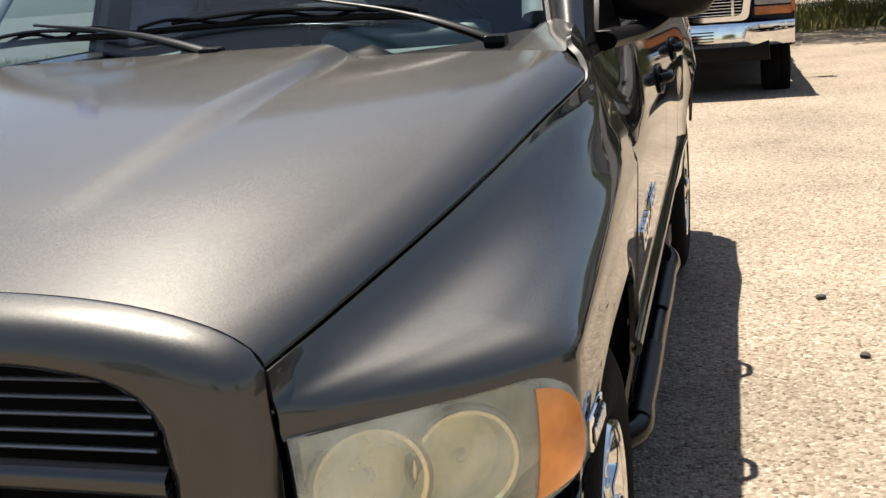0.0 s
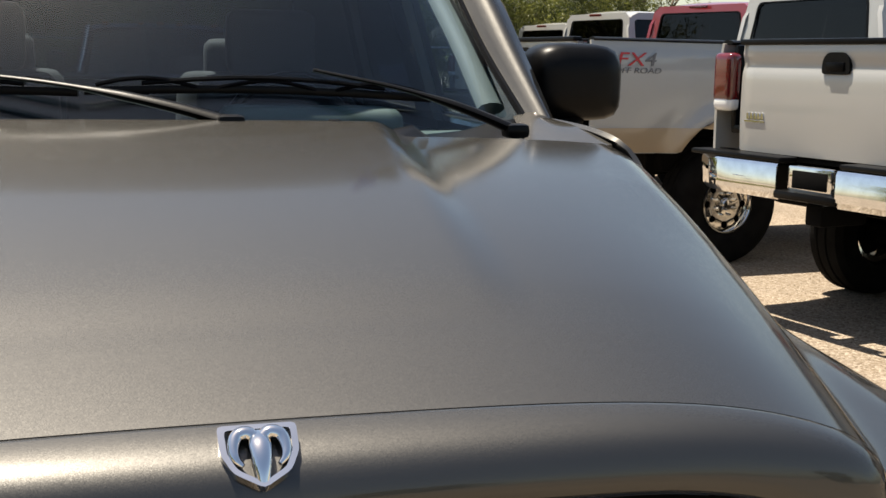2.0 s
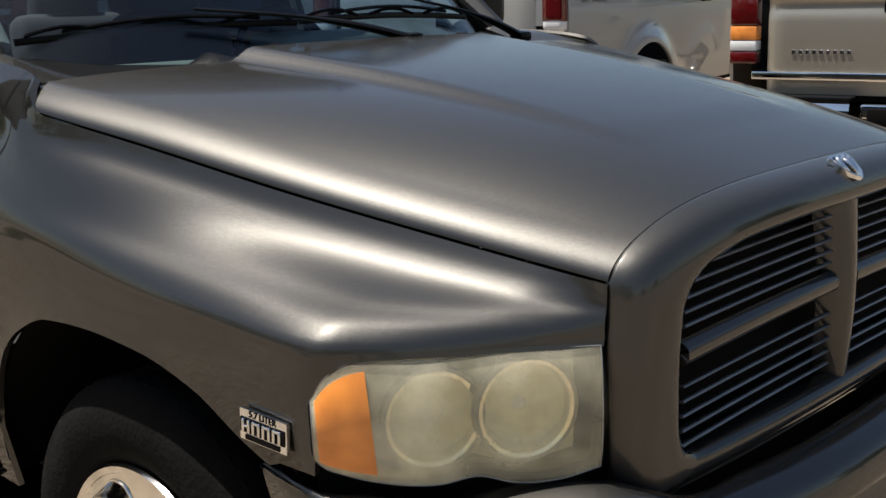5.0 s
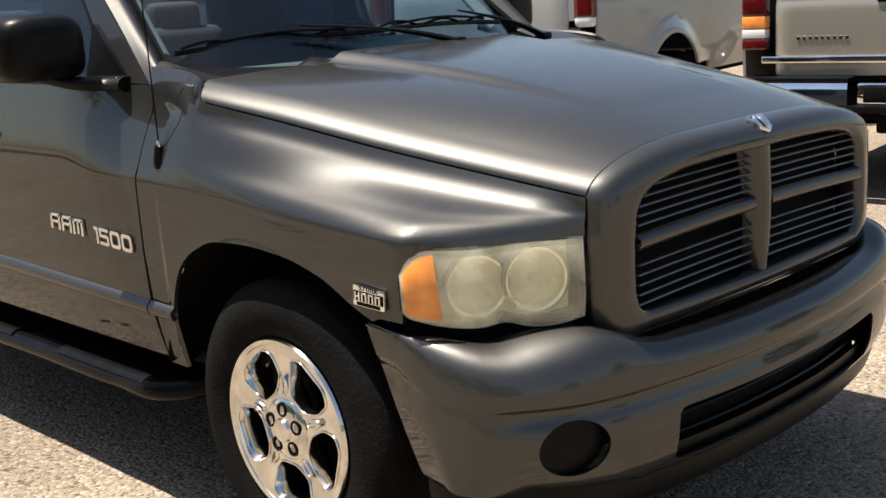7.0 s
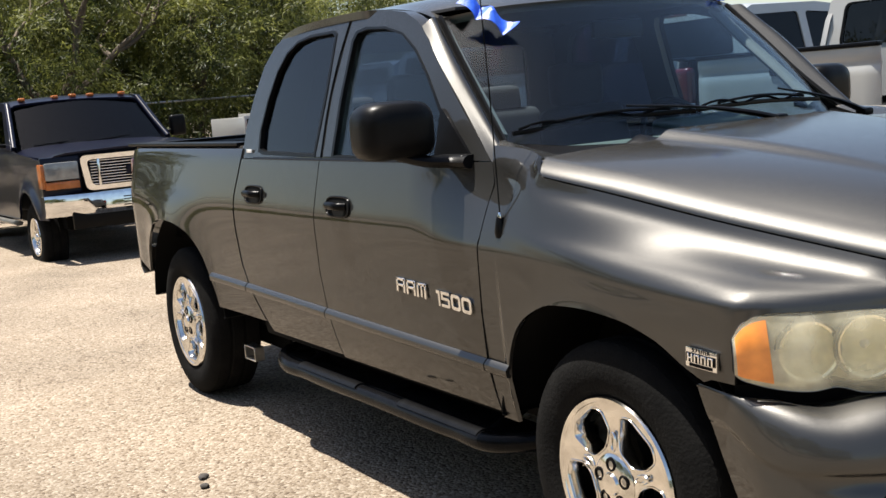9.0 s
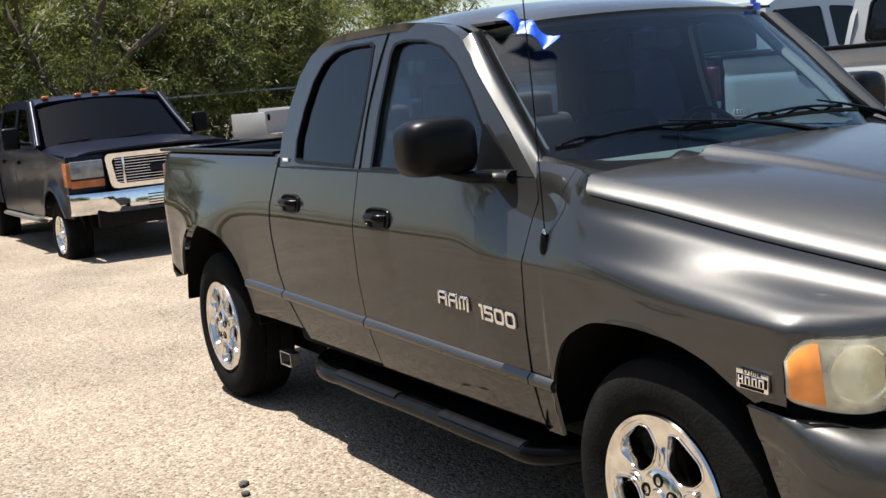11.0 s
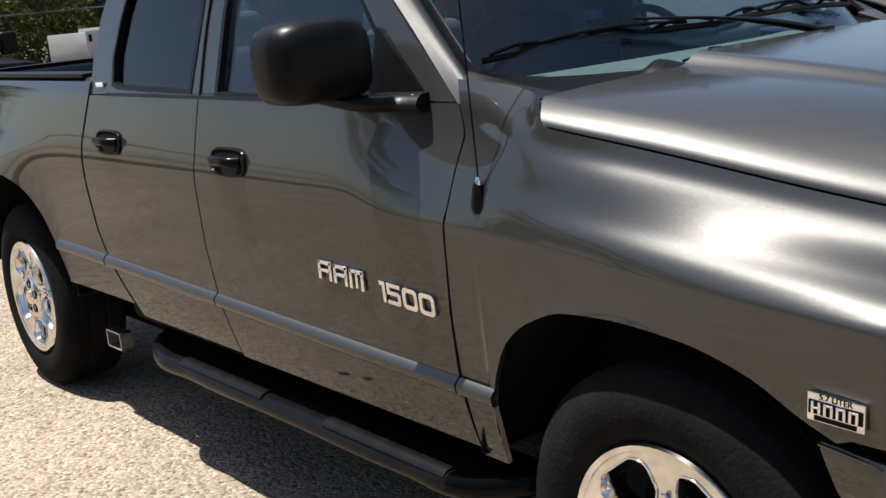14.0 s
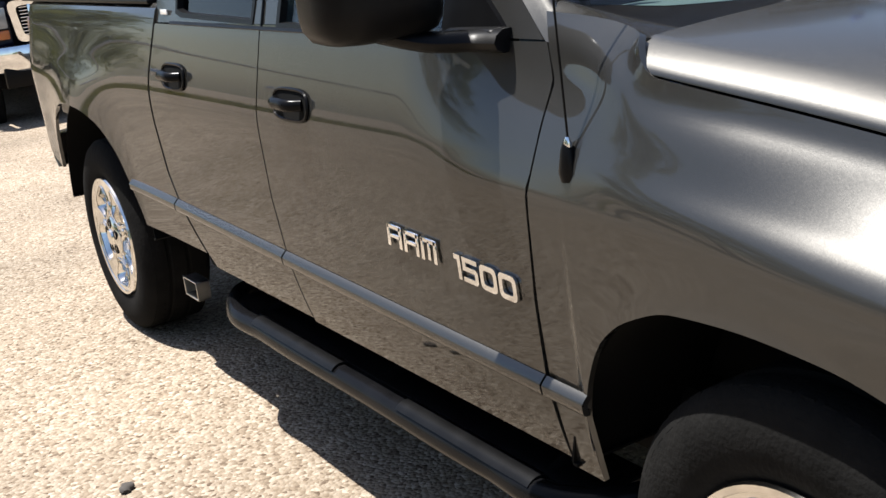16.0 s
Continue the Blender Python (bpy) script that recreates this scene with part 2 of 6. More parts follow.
def sheet(name, grid, thick, material, parent=None, label="", inside=None, smooth=38):
    """A closed panel: the grid of points, and a copy of it set inwards (towards the point inside) by thick."""
    g = np.array(grid, float)
    n, m = g.shape[:2]
    du, dv = np.gradient(g, axis=0), np.gradient(g, axis=1)
    nn = np.cross(du, dv)
    nn /= np.maximum(np.linalg.norm(nn, axis=2, keepdims=True), 1e-9)
    c = np.array(inside if inside is not None else (0, 1.5, 0.9))
    mid = g[n // 2, m // 2]
    if np.dot(nn[n // 2, m // 2], mid - c) < 0:
        nn = -nn
    v = np.concatenate([g.reshape(-1, 3), (g - nn * thick).reshape(-1, 3)])
    f, o = [], n * m
    for i in range(n - 1):
        for j in range(m - 1):
            a, b, cc, d = i * m + j, (i + 1) * m + j, (i + 1) * m + j + 1, i * m + j + 1
            f += [(a, b, cc, d), (d + o, cc + o, b + o, a + o)]
    edge = [i * m for i in range(n)] + [(n - 1) * m + j for j in range(1, m)] + [i * m + m - 1 for i in range(n - 2, -1, -1)] + [j for j in range(m - 2, 0, -1)]
    for a, b in zip(edge, edge[1:] + edge[:1]):
        f.append((a, b, b + o, a + o))
    return mesh_part(name, v, f, material, parent, label, smooth)


def loft(sections, nu, nv):
    s = np.array([spline(q, nv) for q in sections])
    return np.array([spline(s[:, j], nu) for j in range(nv)]).transpose(1, 0, 2)


def mir(grid, s):
    g = np.array(grid, float).copy()
    g[..., 0] *= s
    return g


def box_bm(size, at=(0, 0, 0), bevel=0.01, seg=2, turn=None, taper=None, bm=None):
    """A box with rounded edges; taper (tx, ty) narrows its top."""
    own = bmesh.new()
    bmesh.ops.create_cube(own, size=1)
    for v in own.verts:
        k = taper if taper and v.co.z > 0 else (1, 1)
        v.co = Vector((v.co.x * size[0] * k[0], v.co.y * size[1] * k[1], v.co.z * size[2]))
    if bevel:
        bmesh.ops.bevel(own, geom=list(own.edges), offset=min(bevel, min(size) * 0.45), segments=seg, affect="EDGES", profile=0.6)
    m = Matrix.Translation(at) @ (turn.to_4x4() if turn else Matrix())
    own.transform(m)
    if bm is None:
        return own
    me = bpy.data.meshes.new("tmp")
    own.to_mesh(me)
    own.free()
    bm.from_mesh(me)
    bpy.data.meshes.remove(me)
    return bm


def tube_data(path, radius, n=10, flat=1.0, up=(0, 0, 1), caps=True):
    """Verts and faces of a tube along a path; radius a number or one per point."""
    p = np.array(path, float)
    r = np.full(len(p), radius) if np.isscalar(radius) else np.array(radius, float)
    t = np.gradient(p, axis=0)
    t /= np.linalg.norm(t, axis=1, keepdims=True)
    a = np.cross(t, np.array(up, float))
    a /= np.maximum(np.linalg.norm(a, axis=1, keepdims=True), 1e-6)
    b = np.cross(a, t)
    ang = np.linspace(0, 2 * math.pi, n, endpoint=False)
    v = (p[:, None] + r[:, None, None] * (np.cos(ang)[None, :, None] * a[:, None] + flat * np.sin(ang)[None, :, None] * b[:, None])).reshape(-1, 3)
    f = [(i * n + j, i * n + (j + 1) % n, (i + 1) * n + (j + 1) % n, (i + 1) * n + j) for i in range(len(p) - 1) for j in range(n)]
    if caps:
        f += [tuple(range(n)), tuple(range((len(p) - 1) * n, len(p) * n))]
    return v, f


def tube(name, path, radius, material, parent=None, label="", n=10, flat=1.0, up=(0, 0, 1)):
    v, f = tube_data(path, radius, n, flat, up)
    return mesh_part(name, v, f, material, parent, label, 50)


def revolve(name, profile, n, material, parent=None, label="", at=(0, 0, 0), axis="x", closed=False, smooth=38):
    """Turns a profile of (radius, along) round the x (or y, z) axis."""
    p = np.array(profile, float)
    ang = np.linspace(0, 2 * math.pi, n, endpoint=False)
    rows = []
    for r, a in p:
        c, s = r * np.cos(ang), r * np.sin(ang)
        k = np.full(n, a)
        rows.append(np.stack({"x": (k, c, s), "y": (c, k, s), "z": (c, s, k)}[axis], 1))
    v = np.concatenate(rows) + np.array(at)
    m = len(p)
    f = [(i * n + j, i * n + (j + 1) % n, ((i + 1) % m) * n + (j + 1) % n, ((i + 1) % m) * n + j) for i in range(m if closed else m - 1) for j in range(n)]
    if not closed:
        f += [tuple(range(n)), tuple(range((m - 1) * n, m * n))]
    return mesh_part(name, v, f, material, parent, label, smooth)


def plate(name, outer, holes, place, thick, material, parent=None, label="", smooth=38):
    """A flat outline with holes in (u, w), set into space by place(u, w, depth), with thickness."""
    bm = bmesh.new()
    loops = []
    for loop in [outer, *holes]:
        vs = [bm.verts.new((u, w, 0)) for u, w in loop]
        loops.append([bm.edges.new((a, b)) for a, b in zip(vs, vs[1:] + vs[:1])])
    bmesh.ops.triangle_fill(bm, use_beauty=True, use_dissolve=False, edges=[e for q in loops for e in q])
    r = bmesh.ops.extrude_face_region(bm, geom=list(bm.faces))
    for v in [g for g in r["geom"] if isinstance(g, bmesh.types.BMVert)]:
        v.co.z = 1
    for v in bm.verts:
        v.co = place(v.co.x, v.co.y, v.co.z * thick)
    return part(name, bm, material, parent, label, smooth)


def rounded(pts, r=0.02, n=4):
    """Rounds the corners of a closed outline in the plane."""
    out, p = [], [Vector(q) for q in pts]
    for a, b, c in zip(p[-1:] + p[:-1], p, p[1:] + p[:1]):
        d = min(r, (a - b).length * 0.45, (c - b).length * 0.45)
        s, e = b + (a - b).normalized() * d, b + (c - b).normalized() * d
        out += [tuple((1 - t) ** 2 * s + 2 * t * (1 - t) * b + t * t * e) for t in np.linspace(0, 1, n)]
    return out


def text_part(name, body, size, depth, m, material, parent, label=""):
    """Raised lettering in the built-in font, as a mesh."""
    cu = bpy.data.curves.new(name, "FONT")
    cu.body, cu.size, cu.extrude, cu.align_x, cu.align_y = body, size, depth, "CENTER", "CENTER"
    tmp = bpy.data.objects.new(name, cu)
    me = bpy.data.meshes.new_from_object(tmp)
    bpy.data.objects.remove(tmp)
    me.transform(m)
    me.materials.clear()
    me.materials.append(material)
    ob = new(name, me)
    ob.parent = parent
    return tagged(ob, label)

# ---- ground ----
def build_ground():
    bm = bmesh.new()
    bmesh.ops.create_grid(bm, x_segments=60, y_segments=60, size=150)
    for v in bm.verts:
        v.co.z = 0.0
    return tagged(part("ground", bm, GRAVEL), "pale tan chip-gravel lot with worn dusty patches", "ground", kind="structure")


build_ground()

# ---- the grey pickup: y runs from its nose (negative) to its tail, x to its left ----
pickup = thing("pickup_truck", "graphite grey four-door pickup with chrome wheels and hazy headlights", "pickup truck")


def side_x(y, z):
    """Half-width of the body side."""
    x = curve(z, [0.44, 0.50, 0.57, 0.65, 0.70, 0.82, 0.96, 1.02, 1.05], [0.930, 0.948, 0.961, 0.970, 0.973, 0.9775, 0.9835, 0.9860, 0.9863])
    x = np.where(np.asarray(z) > 1.05, curve(z, [1.05, 1.08, 1.12, 1.22, 1.29, 1.35], [0.9863, 0.984, 0.9775, 0.959, 0.945, 0.925]), x)
    flare = np.exp(-((np.asarray(y) - 3.57) / 0.42) ** 2) * curve(z, [0.4, 0.7, 0.95, 1.15, 1.3], [0.03, 0.035, 0.03, 0.005, 0.0])
    return x + flare


CUT_Y = [-0.81, -0.60, -0.27, 0.05, 0.33, 0.38]
CUT_X = [0.652, 0.712, 0.797, 0.866, 0.919, 0.923]
CUT_Z = [1.035, 1.075, 1.138, 1.203, 1.254, 1.262]


def hood_z(x, y):
    ax = np.abs(x)
    centre = curve(y, [-0.80, -0.784, -0.765, -0.74, -0.70, -0.62, -0.5, -0.25, 0.0, 0.36], [1.1365, 1.141, 1.1465, 1.1535, 1.1645, 1.1855, 1.2125, 1.2535, 1.285, 1.318])
    xc, zc = curve(y, CUT_Y, CUT_X) - 0.062, curve(y, CUT_Y, CUT_Z) + np.interp(y, [-0.8, -0.6, 0.05, 0.33], [0.050, 0.048, 0.046, 0.040])
    k = np.clip(ax / xc, 0, 1)
    base = centre - (centre - zc) * (0.22 * k**2 + 0.78 * k**5)
    lift = np.interp(y, [-0.62, -0.2, 0.33], [0.0, 0.014, 0.028])
    a = np.interp(y, [-0.6, 0.33], [0.31, 0.415])
    s = np.clip((ax - a + 0.035) / 0.07, 0, 1)
    return base + lift * (1 - s * s * (3 - 2 * s))


def hood_point(u, v):
    """The hood's skin: u runs across from -1 to 1, v from its front edge to the windscreen."""
    s, au = (1 if u >= 0 else -1), abs(u)
    if au <= 0.86:
        k = au / 0.86
        y1 = 0.335 + 0.023 * max(0, (k - 0.4) / 0.6) ** 2
        y = -0.784 + v * (y1 + 0.784)
        x = k * (float(curve(y, CUT_Y, CUT_X)) - 0.066)
        z = float(hood_z(x, y))
    else:
        q = (au - 0.86) / 0.14
        y1 = 0.358 - 0.055 * q**2.4
        y = -0.784 + v * (y1 + 0.784)
        xt, zt = float(curve(y, CUT_Y, CUT_X)), float(curve(y, CUT_Y, CUT_Z))
        x0 = xt - 0.066
        z0 = float(hood_z(x0, y))
        x = x0 + (xt - x0) * math.sin(q * math.pi / 2)
        z = zt + (z0 - zt) * (0.55 * math.cos(q * math.pi / 2) + 0.45 * (1 - math.sin(q * math.pi / 2)))
    return (s * x, y, z)


def build_hood():
    grid = [[hood_point(u, v) for u in np.linspace(-1, 1, 131)] for v in np.linspace(0, 1, 56) ** 1.25]
    return sheet("hood", grid, 0.014, GREY, pickup, inside=(0, -0.2, 0.6))


build_hood()


FCUT = ([0.47, 0.64, 0.82, 1.02, 1.09, 1.22, 1.30, 1.34], [0.555, 0.585, 0.590, 0.575, 0.565, 0.560, 0.610, 0.640])


def arch_low(y):
    """Lower edge of the front wing's side: bumper, wheel arch, sill."""
    if y < -0.40:
        return 0.775
    if y <= 0.475:
        return float(curve(y, [-0.40, -0.34, -0.23, -0.09, 0.06, 0.20, 0.32, 0.40, 0.445, 0.475], [0.765, 0.79, 0.848, 0.885, 0.896, 0.888, 0.846, 0.785, 0.70, 0.60]))
    return 0.475


def wing_section(y):
    """From the hood's cut outwards and down: (x, z) pairs to the shoulder."""
    t = [-0.80, -0.62, -0.30, 0.05, 0.33, 0.56, 0.66]
    xs = [[0.662, 0.722, 0.800, 0.866, 0.888, 0.862, 0.845], [0.672, 0.733, 0.812, 0.882, 0.921, 0.885, 0.868], [0.700, 0.765, 0.845, 0.906, 0.934, 0.908, 0.904], [0.790, 0.845, 0.902, 0.940, 0.953, 0.945, 0.942], [0.875, 0.915, 0.952, 0.969, 0.972, 0.968, 0.967], [0.935, 0.957, 0.980, 0.986, 0.986, 0.985, 0.984]]
    zs = [[1.030, 1.068, 1.128, 1.196, 1.276, 1.333, 1.340], [1.000, 1.034, 1.090, 1.160, 1.238, 1.290, 1.296], [0.985, 1.015, 1.064, 1.130, 1.196, 1.228, 1.230], [0.972, 0.997, 1.036, 1.086, 1.132, 1.150, 1.150], [0.962, 0.978, 1.000, 1.040, 1.078, 1.090, 1.090], [0.952, 0.953, 0.945, 0.980, 1.012, 1.030, 1.030]]
    sec = [(float(curve(y, t, a)), float(curve(y, t, b))) for a, b in zip(xs, zs)]
    # the first point keeps to the hood's edge, round its rear corner too
    if y < 0.29:
        sec[0] = (float(curve(y, CUT_Y, CUT_X)) + 0.005, float(curve(y, CUT_Y, CUT_Z)) - 0.003)
    else:
        q = [0.29, 0.305, 0.32, 0.335, 0.352, 0.45, 0.56, 0.66]
        sec[0] = (float(curve(y, q, [0.917, 0.919, 0.916, 0.906, 0.886, 0.870, 0.858, 0.845])), float(curve(y, q, [1.243, 1.255, 1.270, 1.290, 1.310, 1.328, 1.335, 1.340])))
    return sec


def nose_x(y):
    return float(curve(y, [-0.79, -0.785, -0.70, -0.62, -0.56, -0.51, -0.45], [0.664, 0.672, 0.775, 0.872, 0.935, 0.978, 0.988]))


def shelf_section(y):
    """The wing ahead of the door: a steep step below the hood's gap, a shelf, and a round shoulder down to the side."""
    xg, zg = float(curve(y, CUT_Y, CUT_X)) + 0.005, float(curve(y, CUT_Y, CUT_Z)) - 0.003
    xs = min(0.986, nose_x(y))
    zs = float(curve(y, [-0.79, -0.54, -0.15, 0.10, 0.43], [0.954, 0.958, 0.976, 0.998, 1.036]))
    d = float(curve(y, [-0.80, -0.3, 0.1, 0.3], [0.024, 0.034, 0.043, 0.055]))
    rise = float(curve(y, [-0.79, -0.55, -0.3, 0.1], [0.034, 0.051, 0.069, 0.078]))
    run = min(1.0, (xs - xg) / 0.10)
    a, b = (xg + 0.010 * run, zg - 0.7 * d), (xg + 0.030 * run, zg - d - 0.012)
    w = xs - b[0]
    return [(xg, zg), a, b, (b[0] + 0.56 * w, zs + rise), (b[0] + 0.88 * w, zs + 0.55 * rise), (xs - 0.001, zs + 0.12 * rise), (xs, zs)]


def build_wing(s):
    ys = list(np.linspace(-0.786, -0.515, 16)) + [-0.502] + list(np.linspace(-0.48, 0.24, 28)) + list(np.linspace(0.26, 0.40, 12)) + list(np.linspace(0.42, 0.472, 8)) + [0.478] + list(np.linspace(0.49, 0.5675, 5))
    grid = []
    for y in ys:
        front = y < -0.51
        k = min(1.0, max(0.0, (y - 0.10) / 0.40))
        k = k * k * (3 - 2 * k)
        crown = spline(shelf_section(min(y, 0.42)), 26) * (1 - k) + spline(wing_section(y), 26) * k
        if y > 0.10:
            crown[0] = wing_section(y)[0]
        z0, x0 = crown[-1][1], crown[-1][0]
        pts = [(s * x, y, z) for x, z in crown]
        if front:
            pts += [(s * (x0 + 0.002 * q), y, z0 + (float(np.interp(y, [-0.57, -0.545, -0.523, -0.51], [0.9485, 0.942, 0.923, 0.900])) - z0) * q) for q in np.linspace(0, 1, 13)[1:]]
        else:
            lo = arch_low(y)
            lip = 0.014 * math.exp(-((y - 0.03) / 0.33) ** 2)
            for q in np.linspace(0, 1, 13)[1:]:
                z = z0 + (lo - z0) * q
                x = (x0 + (float(side_x(y, lo)) - x0) * q) * 0.35 + 0.65 * float(side_x(y, z))
                bulge = 0.006 * math.sin(math.pi * q) * math.exp(-((y + 0.15) / 0.4) ** 2)
                pts.append((s * (x + lip * q**3 + bulge), y, z))
            if y > 0.30:
                k = (y - 0.30) / 0.265
                pts = [(p[0], p[1] + (float(np.interp(p[2], *FCUT)) - 0.570) * k * k, p[2]) for p in pts]
        grid.append(pts)
    return sheet("front_wing", grid, 0.012, GREY, pickup, inside=(s * 0.4, 0, 0.8))


for s in (1, -1):
    build_wing(s)


WING_END = wing_section(0.57)[::-1]


def door_x(y, z):
    """The body side, drawn in to meet the wing towards the front door's leading edge."""
    b = np.clip((1.02 - y) / 0.44, 0, 1)
    b = float(b * b * (3 - 2 * b))
    x = float(side_x(y, z))
    if b == 0 or z < 1.03:
        return x
    w = float(np.interp(z, [q[1] for q in WING_END], [q[0] for q in WING_END]))
    return x + b * (w - x) * min(1, (z - 1.03) / 0.03)


def side_panel(name, s, front, rear, low, top, nu, nv, label=""):
    """A body-side panel between the cut lines front(z) and rear(z)."""
    grid = []
    for i, k in enumerate(np.linspace(0, 1, nu)):
        col = []
        for j in np.linspace(0, 1, nv):
            z0 = low + (top - low) * j
            f, r = float(np.interp(z0, *front)), float(np.interp(z0, *rear))
            y = f + (r - f) * k
            col.append((s * door_x(y, z0), y, z0))
        grid.append(col)
    return sheet(name, grid, 0.015, GREY, pickup, label, inside=(0, 1.5, 0.9))


BCUT = ([0.50, 0.66, 0.84, 1.07, 1.29], [1.69, 1.745, 1.78, 1.775, 1.755])
RCUT = ([0.50, 0.69, 0.80, 0.96, 1.12, 1.29], [2.40, 2.575, 2.635, 2.66, 2.65, 2.59])


def shift(c, d):
    return (c[0], [v + d for v in c[1]])


def rear_arch(y):
    return float(curve(y, [3.02, 3.07, 3.16, 3.31, 3.50, 3.64, 3.80, 3.95, 4.04, 4.09], [0.56, 0.69, 0.82, 0.915, 0.955, 0.96, 0.935, 0.86, 0.76, 0.62]))


def build_bed_side(s):
    ys = list(np.linspace(2.672, 3.03, 12)) + list(np.linspace(3.036, 4.08, 44)) + list(np.linspace(4.085, 4.42, 10))
    grid = []
    for y in ys:
        lo = 0.545 if y < 3.033 else (rear_arch(y) if y < 4.082 else 0.63 + 0.26 * (y - 4.08))
        col = []
        for k in np.linspace(0, 1, 26):
            z = lo + (1.325 - lo) * k
            yy = y
            if y < 3.0:
                yy = y + (float(np.interp(z, *RCUT)) - 2.66) * (3.0 - y) / 0.33
            lip = 0.016 * math.exp(-((y - 3.57) / 0.5) ** 2) * (1 - k) ** 4
            t = max(0, (y - 4.22) / 0.20)
            tail = -0.075 * (1 - math.sqrt(1 - min(0.97, t * t)))
            z -= 0.03 * t * t * k
            col.append((s * (float(side_x(yy, z)) + lip + tail), yy, z))
        dz = 0.03 * t * t
        col += [(s * (0.915 + 0.4 * tail), yy, 1.342 - dz), (s * (0.88 + 0.2 * tail), yy, 1.345 - dz), (s * 0.855, yy, 1.335 - dz)]
        grid.append(col)
    return sheet("bed_side", grid, 0.014, GREY, pickup, inside=(0, 3.5, 0.7))


for s in (1, -1):
    side_panel("front_door", s, shift(FCUT, 0.003), shift(BCUT, -0.0035), 0.495, 1.285, 46, 40)
    side_panel("rear_door", s, shift(BCUT, 0.0035), shift(RCUT, -0.005), 0.505, 1.285, 36, 40)
    build_bed_side(s)

# ---- greenhouse ----
def flank(s):
    def place(y, z, d):
        k = np.clip((0.95 - y) / 0.35, 0, 1)
        x = 0.940 - 0.30 * (z - 1.28) - 0.05 * max(0, z - 1.66) - d - 0.06 * float(k * k * (3 - 2 * k))
        return (s * x, y, z)
    return place


OUTER = [(0.625, 1.287), (0.67, 1.335), (0.78, 1.44), (0.93, 1.59), (1.06, 1.70), (1.16, 1.77), (1.28, 1.815), (1.45, 1.84), (1.70, 1.852), (1.97, 1.85), (2.20, 1.842), (2.34, 1.82), (2.45, 1.775), (2.53, 1.69), (2.585, 1.55), (2.615, 1.42), (2.60, 1.287)]
WIN_F = [(0.86, 1.295), (0.80, 1.325), (0.90, 1.455), (1.02, 1.575), (1.14, 1.672), (1.26, 1.735), (1.40, 1.768), (1.56, 1.780), (1.635, 1.770), (1.655, 1.74), (1.665, 1.52), (1.655, 1.30)]
WIN_R = [(1.83, 1.305), (1.815, 1.55), (1.83, 1.775), (1.86, 1.79), (2.08, 1.790), (2.20, 1.775), (2.29, 1.735), (2.355, 1.66), (2.405, 1.54), (2.43, 1.41), (2.41, 1.325), (2.36, 1.315)]


